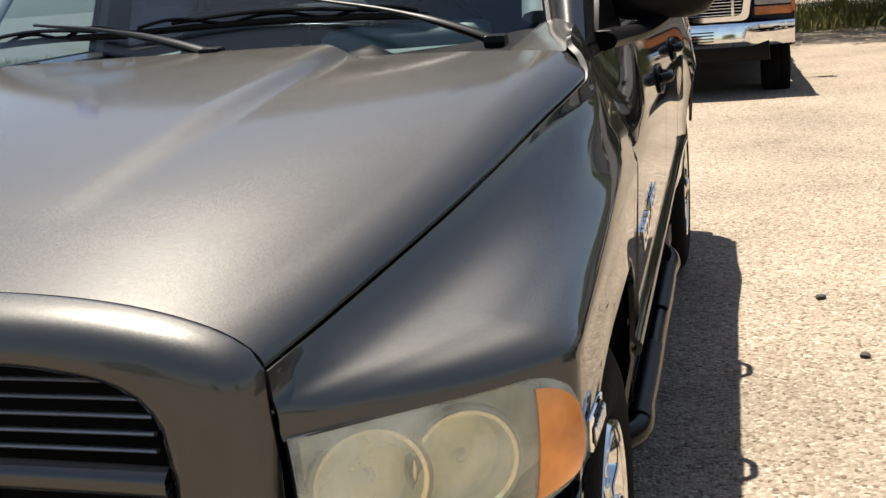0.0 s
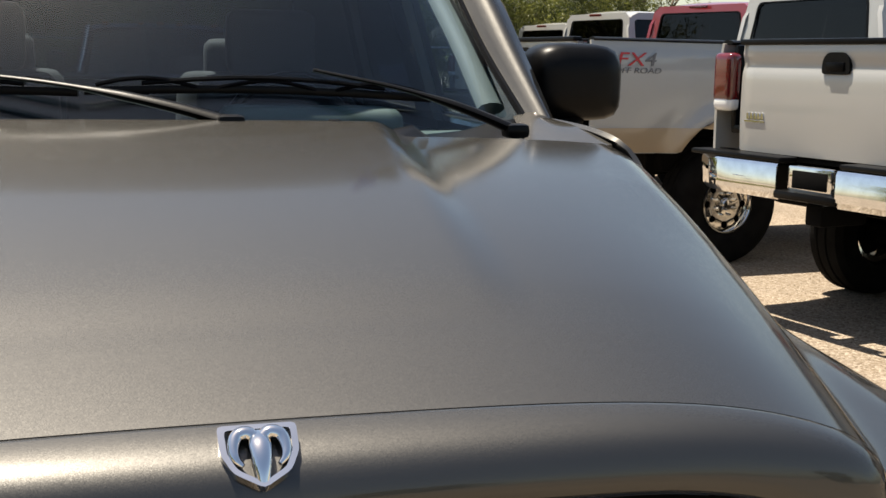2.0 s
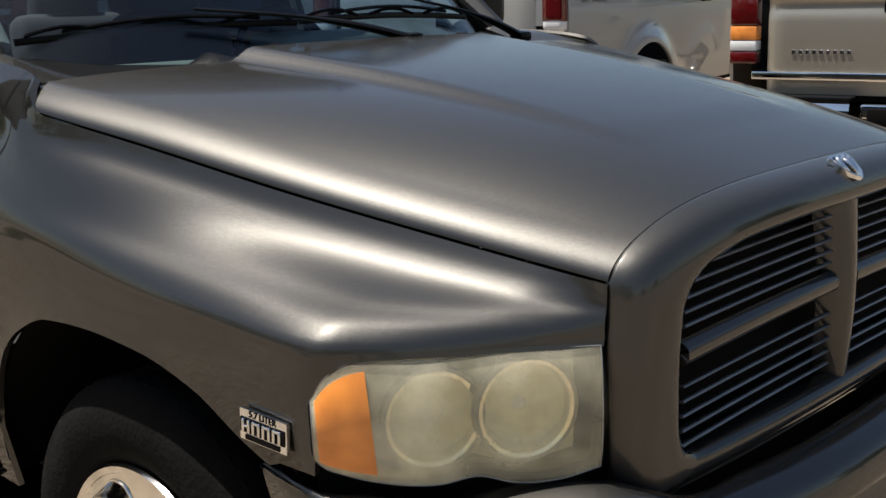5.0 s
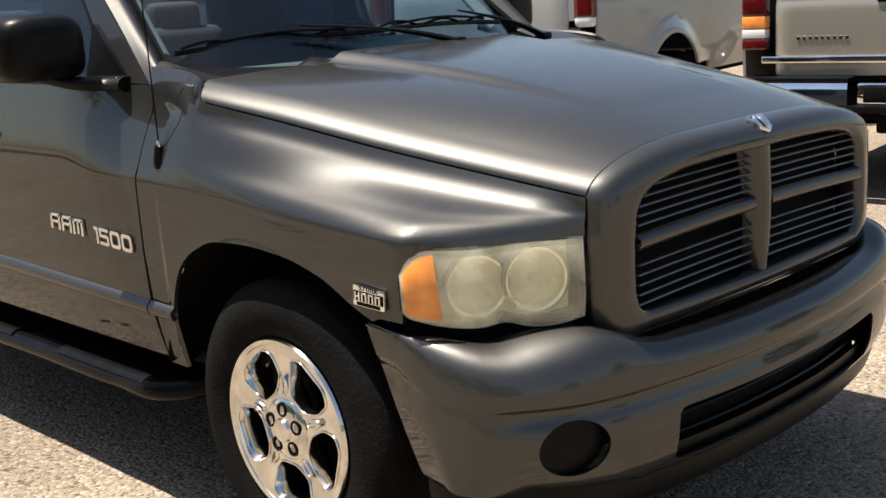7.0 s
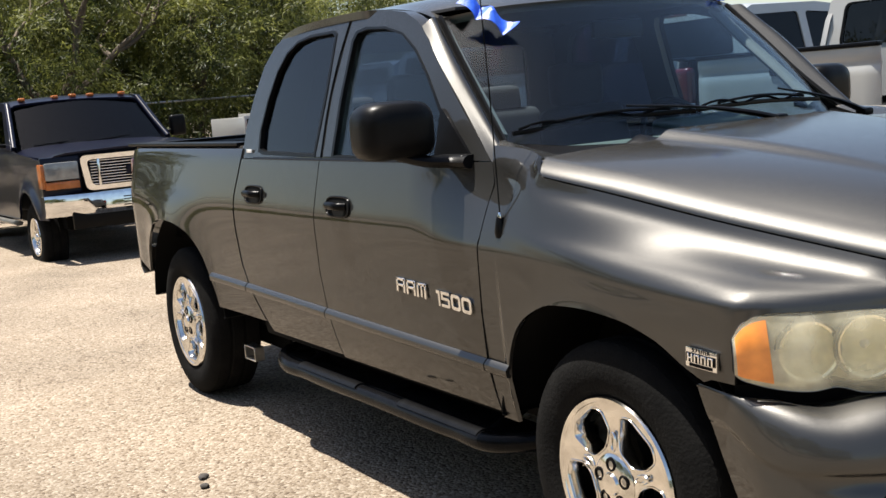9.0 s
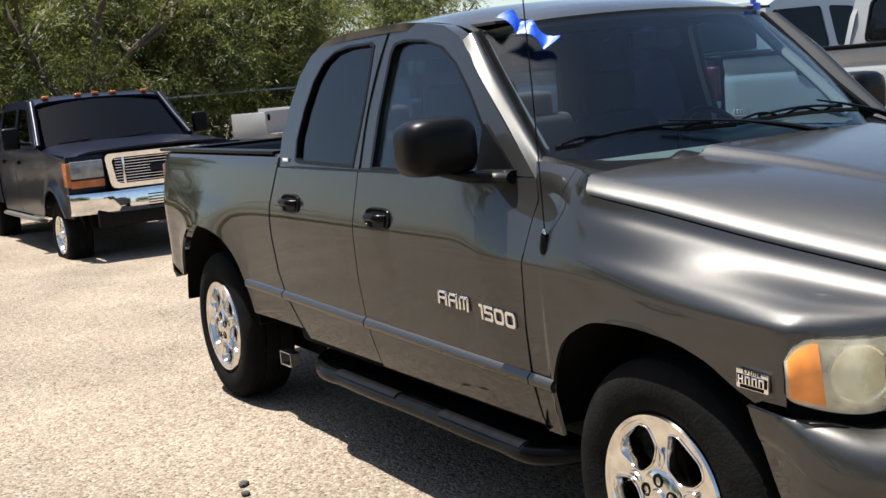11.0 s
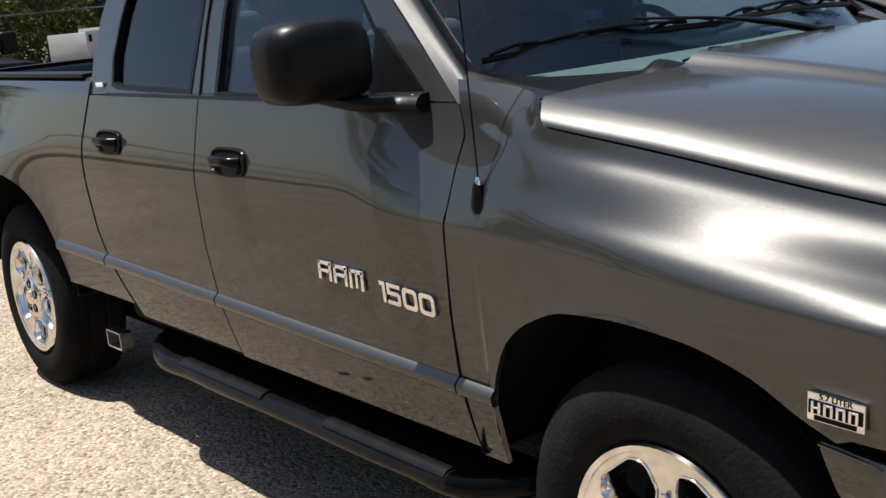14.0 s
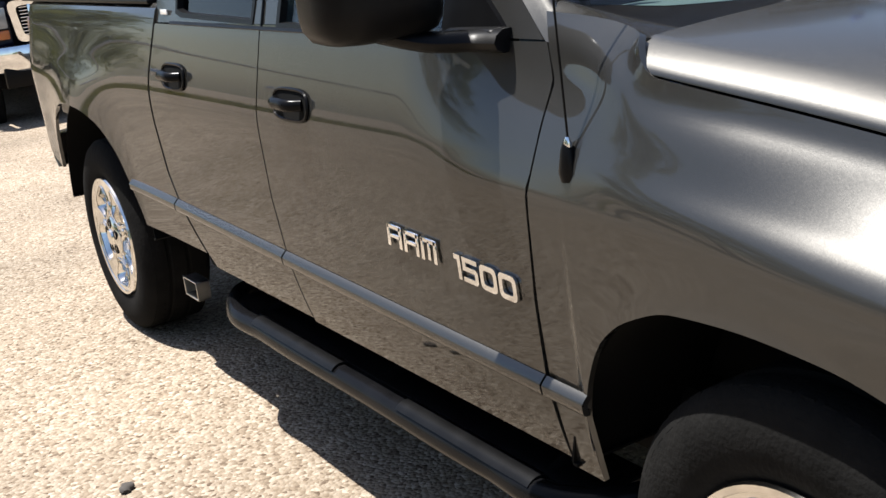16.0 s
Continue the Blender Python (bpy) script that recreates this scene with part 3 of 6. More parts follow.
def build_cab():
    for s in (1, -1):
        upper = plate("door_frame", OUTER, [WIN_F, WIN_R], flank(s), 0.05, GREY, pickup)
        for nm, w in (("front_side_window", WIN_F), ("rear_side_window", WIN_R)):
            c = np.mean(w, axis=0)
            big = [tuple(c + (np.array(q) - c) * 1.02) for q in w]

            def place(y, z, d, s=s):
                x, yy, zz = flank(s)(y, z, 0.016 + d)
                return (x, yy, zz)
            plate(nm, big, [], place, 0.004, SIDEGLASS if nm[0] == 'f' else TINT, pickup).visible_shadow = False

            def seal(y, z, d, s=s):
                x, yy, zz = flank(s)(y, z, -0.003 + d)
                return (x, yy, zz)
            rim = [tuple(c + (np.array(q) - c) * 1.035) for q in w]
            hole = [tuple(c + (np.array(q) - c) * 0.985) for q in w]
            plate("window_seal", rim, [hole], seal, 0.02, BLACK, pickup, "thin black rubber window seal")
        # the cut between the two doors' frames
        cut = [flank(s)(y, z, -0.0025) for y, z in ((1.758, 1.29), (1.768, 1.50), (1.745, 1.70), (1.715, 1.83))]
        tube("door_gap", spline(cut, 12), 0.0035, BLACK, pickup, n=6)
        # ledge between the side glass and the doors
        belt = [(s * float(side_x(y, 1.285)) - s * 0.006, y, 1.287) for y in np.linspace(0.86, 2.45, 20)]
        tube("belt_strip", belt, 0.008, BLACK, pickup, n=6)
    # windscreen
    base = spline([(-0.775, 0.700, 1.338), (-0.64, 0.565, 1.315), (-0.35, 0.45, 1.300), (0, 0.41, 1.295), (0.35, 0.45, 1.300), (0.64, 0.565, 1.315), (0.775, 0.700, 1.338)], 41)
    head = spline([(-0.70, 1.165, 1.772), (-0.55, 1.055, 1.795), (-0.3, 1.0, 1.808), (0, 0.985, 1.812), (0.3, 1.0, 1.808), (0.55, 1.055, 1.795), (0.70, 1.165, 1.772)], 41)
    # roof, from the windscreen's top edge back
    rows = []
    for k in np.linspace(0, 1, 44):
        row = []
        for i, p in enumerate(head):
            u = p[0] / 0.70
            au = abs(u)
            yb = 2.46 - 0.05 * au**3
            y = p[1] - 0.004 + (yb - p[1]) * k
            rise = float(curve(k, [0, 0.05, 0.14, 0.35, 0.65, 0.85, 0.95, 1.0], [0.004, 0.030, 0.058, 0.088, 0.090, 0.072, 0.045, 0.005]))
            edge = float(curve(y, [q[0] for q in OUTER[3:14]], [q[1] for q in OUTER[3:14]]))
            w = au**3.4
            row.append((u * (0.704 + 0.072 * min(1, k * 3)), y, (p[2] + rise) * (1 - w) + max(edge, p[2] + 0.004) * w))
        rows.append(row)
    sheet("roof", rows, 0.03, GREY, pickup, inside=(0, 1.6, 1.2))
    g = []
    for k in np.linspace(0, 1, 18):
        row = base + (head - base) * k
        row = row + np.stack([np.zeros(41), -0.02 * math.sin(k * math.pi) * np.ones(41), 0.015 * math.sin(k * math.pi) * np.ones(41)], 1)
        g.append(row)
    ws = sheet("windscreen", g, 0.006, GLASS, pickup, inside=(0, 1.5, 1.4))
    ws.visible_shadow = False
    # pillars beside the windscreen
    for s in (1, -1):
        inner = [(s * 0.800, 0.655, 1.330), (s * 0.762, 0.835, 1.48), (s * 0.735, 0.995, 1.63), (s * 0.705, 1.155, 1.778)]
        outer = [flank(s)(y, z, 0.002) for y, z in ((0.605, 1.272), (0.79, 1.458), (0.955, 1.612), (1.13, 1.752))]
        mids = [(0.5 * (a[0] + b[0]) + s * 0.012, 0.5 * (a[1] + b[1]) - 0.03, 0.5 * (a[2] + b[2]) + 0.012) for a, b in zip(inner, outer)]
        sheet("windscreen_pillar", loft([[i, m, o] for i, m, o in zip(inner, mids, outer)], 20, 9), 0.03, GREY, pickup, inside=(0, 1.6, 1.3))
        tube("windscreen_seal", spline([(x - s * 0.003, y - 0.006, z + 0.004) for x, y, z in inner], 16), 0.009, BLACK, pickup, n=6)
    # rear wall of the cab with its window
    def back_place(x, z, d):
        return (x, 2.60 - 0.30 * (z - 1.29) - d, z)
    back_outer = [(-0.93, 1.0), (0.93, 1.0), (0.92, 1.30), (0.80, 1.72), (0.70, 1.80), (0.4, 1.83), (-0.4, 1.83), (-0.70, 1.80), (-0.80, 1.72), (-0.92, 1.30)]
    back_win = rounded([(-0.66, 1.37), (0.66, 1.37), (0.58, 1.72), (-0.58, 1.72)], 0.06, 5)
    plate("cab_back", back_outer, [back_win], back_place, 0.03, GREY, pickup)
    plate("rear_window", [(x * 1.02, z) for x, z in back_win], [], lambda x, z, d: back_place(x, z, 0.012 + d), 0.005, REARGLASS, pickup).visible_shadow = False


build_cab()


# ---- nose: grille, lamps, bumper ----
SLAT = mat("grey_slat_paint", (0.26, 0.26, 0.26), 0.36, 0.8, vary=0.2, scale=20)


def build_grille():
    # the painted surround: its outer edge keeps to the hood's front edge, its inner edge is the opening
    top_o = spline([(x, z) for x, y, z in (hood_point(u, 0) for u in np.linspace(0, 1, 40))], 26)
    side_o = spline([top_o[-1], (0.662, 0.99), (0.667, 0.92), (0.664, 0.84), (0.655, 0.76), (0.636, 0.708), (0.600, 0.684)], 16)
    bot_o = spline([side_o[-1], (0.45, 0.678), (0.0, 0.674)], 14)
    top_i = spline([(0.0, 1.066), (0.25, 1.064), (0.42, 1.052), (0.485, 1.036), (0.522, 1.012), (0.540, 0.98)], 26)
    side_i = spline([top_i[-1], (0.546, 0.93), (0.548, 0.84), (0.545, 0.795), (0.530, 0.765), (0.495, 0.750)], 16)
    bot_i = spline([side_i[-1], (0.35, 0.748), (0.0, 0.746)], 14)

    def whole(a, b, c):
        h = np.concatenate([a, b[1:], c[1:]])
        return np.concatenate([h, h[-2:0:-1] * [-1, 1]])
    outer, inner = whole(top_o, side_o, bot_o), whole(top_i, side_i, bot_i)
    rings = []
    for f, y in ((0.35, -0.735), (0.10, -0.765), (0.0, -0.7875), (0.010, -0.792), (0.040, -0.804), (0.10, -0.820), (0.19, -0.836), (0.32, -0.849), (0.49, -0.857), (0.66, -0.860), (0.82, -0.862), (0.94, -0.855), (1.0, -0.838), (1.0, -0.785)):
        q = outer + (inner - outer) * f
        rings.append([(x, y + (0.02 * (x / 0.66) ** 2 * min(1.0, f / 0.4) if y < -0.79 else 0.0), z) for x, z in q])
    n = len(rings[0])
    v = [p for r in rings for p in r]
    f = [(i * n + j, i * n + (j + 1) % n, (i + 1) * n + (j + 1) % n, (i + 1) * n + j) for i in range(len(rings) - 1) for j in range(n)]
    f += [((len(rings) - 1) * n + j, (len(rings) - 1) * n + (j + 1) % n, (j + 1) % n, j) for j in range(n)]
    mesh_part("grille_surround", v, f, GREY, pickup, smooth=50)
    # crossed bars
    g = []
    for z in np.linspace(1.085, 0.735, 16):
        w = float(np.interp(z, [0.735, 0.80, 1.0, 1.085], [0.028, 0.040, 0.052, 0.07]))
        yb = -0.852 - 0.02 * math.sin((1.085 - z) / 0.35 * math.pi) * 0.5
        g.append([(x * w, yb + 0.05 * abs(x) ** 3, z) for x in np.linspace(-1, 1, 11)])
    sheet("grille_post", g, 0.03, GREY, pickup, inside=(0, 0, 0.9))
    for s in (1, -1):
        g = []
        for x in np.linspace(0.04, 0.548, 14):
            zc = 0.925 - 0.010 * (x / 0.55) ** 2
            g.append([(s * x, -0.852 + 0.018 * abs(k) ** 3, zc + 0.021 * k) for k in np.linspace(-1, 1, 9)])
        sheet("grille_crossbar", g, 0.03, GREY, pickup, inside=(0, 0, 0.9))
        for i in range(5):
            for z0 in (0.960, 0.772):
                z = z0 + i * (0.0215 if z0 > 0.9 else 0.0235)
                x1 = 0.535 if z < 1.03 else 0.535 - (z - 1.03) * 0.8
                p = [(s * x, -0.832, z - 0.006 * (x / 0.55) ** 2) for x in np.linspace(0.035, x1, 9)]
                tube("grille_slat", p, 0.0052, SLAT, pickup, "dull metal grille slat", n=8, flat=0.55)
    part("grille_backing", box_bm((1.10, 0.02, 0.33), (0, -0.755, 0.905), 0.004), WELL, pickup, "black grille backing")
    # shield badge: rim, plate and the raised head as a plain shape
    badge = new("front_badge")
    badge.parent = pickup
    badge.matrix_world = Matrix.Translation((0, -0.8345, 1.1230)) @ Euler((radians(36), 0, 0)).to_matrix().to_4x4() @ Matrix.Scale(0.80, 4)
    tagged(badge, "chrome shield-shaped badge")
    shield = [(-0.042, 0.036), (0.042, 0.036), (0.041, 0.0), (0.030, -0.024), (0.0, -0.044), (-0.030, -0.024), (-0.041, 0.0)]
    out = rounded(shield, 0.006, 3)
    plate("shield_rim", out, [[(x * 0.83, y * 0.83) for x, y in out]], lambda u, w, d: (u, w, d + 0.003), 0.010, CHROME, badge)
    plate("shield_plate", [(x * 0.9, y * 0.9) for x, y in out], [], lambda u, w, d: (u, w, d + 0.001), 0.004, GREY, badge)
    face = [(0, 0.024, 0.010), (0, 0.010, 0.016), (0, -0.010, 0.018), (0, -0.026, 0.014), (0, -0.036, 0.009)]
    tube("badge_head", spline(face, 12), np.interp(np.linspace(0, 1, 12), [0, 0.3, 0.7, 1], [0.009, 0.013, 0.010, 0.006]), CHROME, badge, n=12, flat=0.7)
    for s in (1, -1):
        p = spline([(s * 0.003, 0.016, 0.013), (s * 0.012, 0.023, 0.015), (s * 0.022, 0.020, 0.014), (s * 0.027, 0.006, 0.013), (s * 0.025, -0.008, 0.012), (s * 0.019, -0.015, 0.011)], 22)
        tube("badge_horn", p, np.interp(np.linspace(0, 1, 22), [0, 0.3, 0.8, 1], [0.0075, 0.0085, 0.0055, 0.003]), CHROME, badge, n=10)


build_grille()


def build_headlight(s):
    lamp = new("headlight")
    lamp.parent = pickup
    tagged(lamp, "hazy yellowed headlight with amber side marker")
    top = spline([(0.676, -0.784, 0.951), (0.73, -0.738, 0.951), (0.80, -0.678, 0.951), (0.87, -0.618, 0.950), (0.925, -0.568, 0.949), (0.952, -0.544, 0.942), (0.972, -0.523, 0.922), (0.983, -0.507, 0.890)], 40)
    bot = spline([(0.680, -0.788, 0.770), (0.725, -0.754, 0.757), (0.78, -0.710, 0.757), (0.82, -0.674, 0.770), (0.86, -0.642, 0.762), (0.92, -0.585, 0.768), (0.958, -0.543, 0.782), (0.974, -0.517, 0.792), (0.980, -0.507, 0.802)], 40)
    g = []
    for a, b in zip(top, bot):
        col = []
        for k in np.linspace(0, 1, 14):
            p = a + (b - a) * k
            n = np.array([0.66, -0.75, 0])
            n /= np.linalg.norm(n)
            col.append(p + n * 0.016 * math.sin(math.pi * k) ** 0.7)
        g.append(col)
    g = mir(np.array(g), s)
    cut = 32
    lens = sheet("lens", g, 0.004, LENS, lamp, "clouded yellowish lens", inside=(0, 0, 0.85))
    lens.visible_shadow = False
    # housing and amber marker behind the lens
    c = np.array((s * 0.55, -0.25, 0.86))
    mk = g[cut - 2:39, 1:13]
    mk = mk + (c - mk) / np.linalg.norm(c - mk, axis=2, keepdims=True) * -0.0015
    sheet("side_marker", mk, 0.003, AMBER, lamp, "amber side marker", inside=(0, 0, 0.85))
    hg = g + (c - g) / np.linalg.norm(c - g, axis=2, keepdims=True) * 0.065
    sheet("housing", hg, 0.01, HOUSING, lamp, "pale silvered lamp housing", inside=(0, 0, 0.85))
    rim = [g[i, 0] for i in range(40)] + [g[39, j] for j in range(1, 14)] + [g[i, 13] for i in range(38, -1, -1)] + [g[0, j] for j in range(12, 0, -1)] + [g[0, 0]]
    tube("lens_edge", rim, 0.0009, HAZE, lamp, n=6)
    tube("lens_gap", [np.array(q) + (c - np.array(q)) * 0.025 for q in rim], 0.008, WELL, lamp, n=6)
    for (x, y, z, r) in ((0.738, -0.690, 0.858, 0.068), (0.838, -0.600, 0.850, 0.066)):
        ax = Vector((s * 0.5, -0.87, 0.0)).normalized()
        rot = ax.to_track_quat("Z", "Y").to_matrix().to_4x4()
        prof = [(0.012, -0.055), (0.03, -0.048), (0.05, -0.03), (0.064, -0.008), (r, 0.018), (r + 0.006, 0.020), (r + 0.004, 0.010), (0.05, -0.045), (0.03, -0.06)]
        ob = revolve("reflector", prof, 28, CHROME, lamp, "bright round reflector bowl", axis="z")
        ob.matrix_world = Matrix.Translation((s * x, y, z)) @ rot
        lip = revolve("reflector_lip", [(r + 0.004, 0.016), (r + 0.012, 0.020), (r + 0.014, 0.008), (r + 0.006, 0.004)], 28, HAZE, lamp, "grey reflector edge", axis="z", closed=True)
        lip.matrix_world = ob.matrix_world
        bulb = revolve("bulb", [(0.002, -0.06), (0.011, -0.05), (0.012, -0.01), (0.004, 0.0)], 10, CLEARLENS, lamp, axis="z")
        bulb.matrix_world = ob.matrix_world


def lens_material(name, color, clear):
    m = bpy.data.materials.new(name)
    m.use_nodes = True
    n, l = m.node_tree.nodes, m.node_tree.links
    p = n["Principled BSDF"]
    p.inputs["Base Color"].default_value, p.inputs["Roughness"].default_value = (*color, 1), 0.32
    p.inputs["Coat Weight"].default_value = 0.5
    t, x = n.new("ShaderNodeBsdfTransparent"), n.new("ShaderNodeMixShader")
    t.inputs["Color"].default_value = (*[min(1, c * 0.5 + 0.58) for c in color], 1)
    noise_n, r, tex = n.new("ShaderNodeTexNoise"), n.new("ShaderNodeMapRange"), n.new("ShaderNodeTexCoord")
    noise_n.inputs["Scale"].default_value, noise_n.inputs["Detail"].default_value = 9, 5
    r.inputs["From Min"].default_value, r.inputs["From Max"].default_value = 0.35, 0.65
    r.inputs["To Min"].default_value, r.inputs["To Max"].default_value = clear - 0.16, clear + 0.16
    l.new(tex.outputs["Object"], noise_n.inputs["Vector"])
    l.new(noise_n.outputs["Fac"], r.inputs["Value"])
    l.new(r.outputs["Result"], x.inputs["Fac"])
    l.new(p.outputs[0], x.inputs[1])
    l.new(t.outputs[0], x.inputs[2])
    l.new(x.outputs[0], n["Material Output"].inputs["Surface"])
    return m


LENS = lens_material("clouded_lens", (0.84, 0.79, 0.60), 0.71)
AMBERLENS = lens_material("amber_lens", (0.52, 0.15, 0.028), 0.25)
HOUSING = mat("lamp_housing", (0.84, 0.80, 0.62), 0.35, 0.0, vary=0.2, scale=25)
for s in (1, -1):
    build_headlight(s)


def punch(ob, cutters):
    """Cut the closed shapes in cutters (bmeshes) out of ob."""
    temp = []
    for bm in cutters:
        me = bpy.data.meshes.new("cutter")
        bmesh.ops.recalc_face_normals(bm, faces=bm.faces)
        bm.to_mesh(me)
        bm.free()
        c = new("cutter", me)
        m = ob.modifiers.new("hole", "BOOLEAN")
        m.operation, m.object, m.solver = "DIFFERENCE", c, "EXACT"
        temp.append(c)
    bpy.context.view_layer.update()
    me = bpy.data.meshes.new_from_object(ob.evaluated_get(bpy.context.evaluated_depsgraph_get()))
    ob.modifiers.clear()
    ob.data = me
    for p in me.polygons:
        p.use_smooth = True
    me.set_sharp_from_angle(angle=radians(38))
    for c in temp:
        bpy.data.objects.remove(c)


def build_bumper():
    # plan of the face, plan of the top edge, height of the top edge
    rows = [(0.955, -0.352, 0.950, -0.352, 0.748), (0.975, -0.45, 0.966, -0.42, 0.750), (0.985, -0.54, 0.965, -0.50, 0.747), (0.962, -0.66, 0.915, -0.56, 0.744), (0.90, -0.762, 0.845, -0.628, 0.728), (0.80, -0.842, 0.762, -0.700, 0.746), (0.70, -0.885, 0.672, -0.788, 0.748), (0.58, -0.915, 0.56, -0.852, 0.702), (0.40, -0.945, 0.40, -0.868, 0.690), (0.20, -0.965, 0.20, -0.885, 0.686), (0, -0.97, 0, -0.89, 0.685)]
    half = spline(rows, 40)
    path = np.concatenate([half, half[-2::-1] * [-1, 1, -1, 1, 1]])
    t = np.gradient(path[:, :2], axis=0)
    t /= np.linalg.norm(t, axis=1, keepdims=True)
    nrm = np.stack([t[:, 1], -t[:, 0]], 1)
    nrm *= np.sign(np.sum(nrm * (path[:, :2] - np.array([0, -0.3])), axis=1, keepdims=True))
    upper = spline([(1.22, 0.93), (1.05, 0.99), (0.85, 0.99), (0.60, 0.945), (0.36, 0.84), (0.16, 0.66), (0.05, 0.42), (0.0, 0.18), (0.0, 0.04)], 24)
    lower = spline([(0.602, 0.001), (0.596, 0.008), (0.590, 0.022), (0.582, 0.028), (0.568, 0.026), (0.54, 0.016), (0.46, 0.014), (0.41, 0.024), (0.375, 0.040), (0.355, 0.065), (0.352, 0.10)], 40)
    g = []
    for r, n in zip(path, nrm):
        back = float(np.interp(abs(r[0]), [0.0, 0.88, 0.955], [1.0, 1.0, 0.12]))
        p, q, zt = r[:2], r[2:4], r[4]
        # the groove across the face rises to the top edge at its outer end
        zc = 0.60 + 0.07 * float(np.clip((-0.44 - r[1]) / -0.22 + 1, 0, 1)) ** 2 if r[1] > -0.66 else 0.60
        col = [(*(p + (q - p) * f), zc + (zt - zc) * k) for f, k in upper]
        rise = float(np.interp(abs(r[0]), [0.6, 0.98], [0.0, 0.045]))
        col += [(*(p - n * d * back), zc - (0.60 - z) * (zc - 0.352) / 0.248 + rise * max(0, (0.56 - z) / 0.2)) for z, d in lower]
        for i, (x, y, z) in enumerate(col):
            w = min(1.0, max(0.0, (y + 0.78) / 0.40))
            low = min(1.0, max(0.0, (0.735 - z) / 0.36))
            col[i] = (x, y - 0.17 * w * w * (3 - 2 * w) * low, z)
        g.append(col)
    bumper = sheet("front_bumper", g, 0.008, GREY, pickup, inside=(0, 0, 0.55))
    cuts = [box_bm((1.0, 0.5, 0.135), (0, -0.95, 0.455), 0.03, 3)]
    for s in (1, -1):
        bm = bmesh.new()
        turn = Vector((s * 0.40, -0.92, 0)).normalized().to_track_quat("Z", "Y").to_matrix().to_4x4()
        bmesh.ops.create_cone(bm, cap_ends=True, segments=36, radius1=0.066, radius2=0.066, depth=0.30, matrix=Matrix.Translation((s * 0.785, -0.84, 0.492)) @ turn @ Matrix.Diagonal((1.3, 1, 1, 1)))
        cuts.append(bm)
    punch(bumper, cuts)
    for s in (1, -1):
        ax = Vector((s * 0.40, -0.92, 0)).normalized()
        ob = revolve("fog_recess", [(0.066, 0.0), (0.064, -0.03), (0.056, -0.07), (0.04, -0.085), (0.002, -0.09)], 28, BLACK, pickup, "round dark fog lamp recess", axis="z", smooth=60)
        ob.matrix_world = Matrix.Translation(Vector((s * 0.785, -0.84, 0.492)) - ax * 0.035) @ ax.to_track_quat("Z", "Y").to_matrix().to_4x4() @ Matrix.Diagonal((1.3, 1, 1, 1))
    slot = []
    for x in np.linspace(-0.56, 0.56, 21):
        y = -float(np.interp(abs(x), [0, 0.2, 0.4, 0.62], [0.957, 0.952, 0.932, 0.892])) + 0.075
        slot.append([(x, y, z) for z in (0.56, 0.53, 0.42, 0.37)])
    sheet("bumper_slot", slot, 0.02, WELL, pickup, "dark recess in the lower bumper", inside=(0, 0, 0.5))
    for z in (0.43, 0.475):
        tube("slot_bar", [(x, -float(np.interp(abs(x), [0, 0.2, 0.4, 0.62], [0.957, 0.952, 0.932, 0.892])) + 0.06, z) for x in np.linspace(-0.52, 0.52, 15)], 0.006, BLACK, pickup, n=6)
    dam = []
    for r, n in zip(path[4:-4], nrm[4:-4]):
        dam.append([(*(r[:2] - n * d), z) for z, d in ((0.42, 0.05), (0.37, 0.052), (0.33, 0.058), (0.295, 0.07))])
    sheet("air_dam", dam, 0.01, BLACK, pickup, "black plastic air dam under the bumper", inside=(0, 0, 0.5))
    # dark filler between bumper, lamps and grille
    g = []
    for x in np.linspace(-0.95, 0.95, 39):
        y = float(np.interp(abs(x), [0, 0.62, 0.68, 0.95], [-0.80, -0.78, -0.715, -0.475]))
        g.append([(x, y, z) for z in (0.765, 0.74, 0.66, 0.60)])
    sheet("bumper_filler", g, 0.01, WELL, pickup, inside=(0, 0, 0.7))
    part("underbody", box_bm((1.36, 4.6, 0.20), (0, 1.60, 0.47), 0.03), WELL, pickup, "dark chassis underbody")


build_bumper()


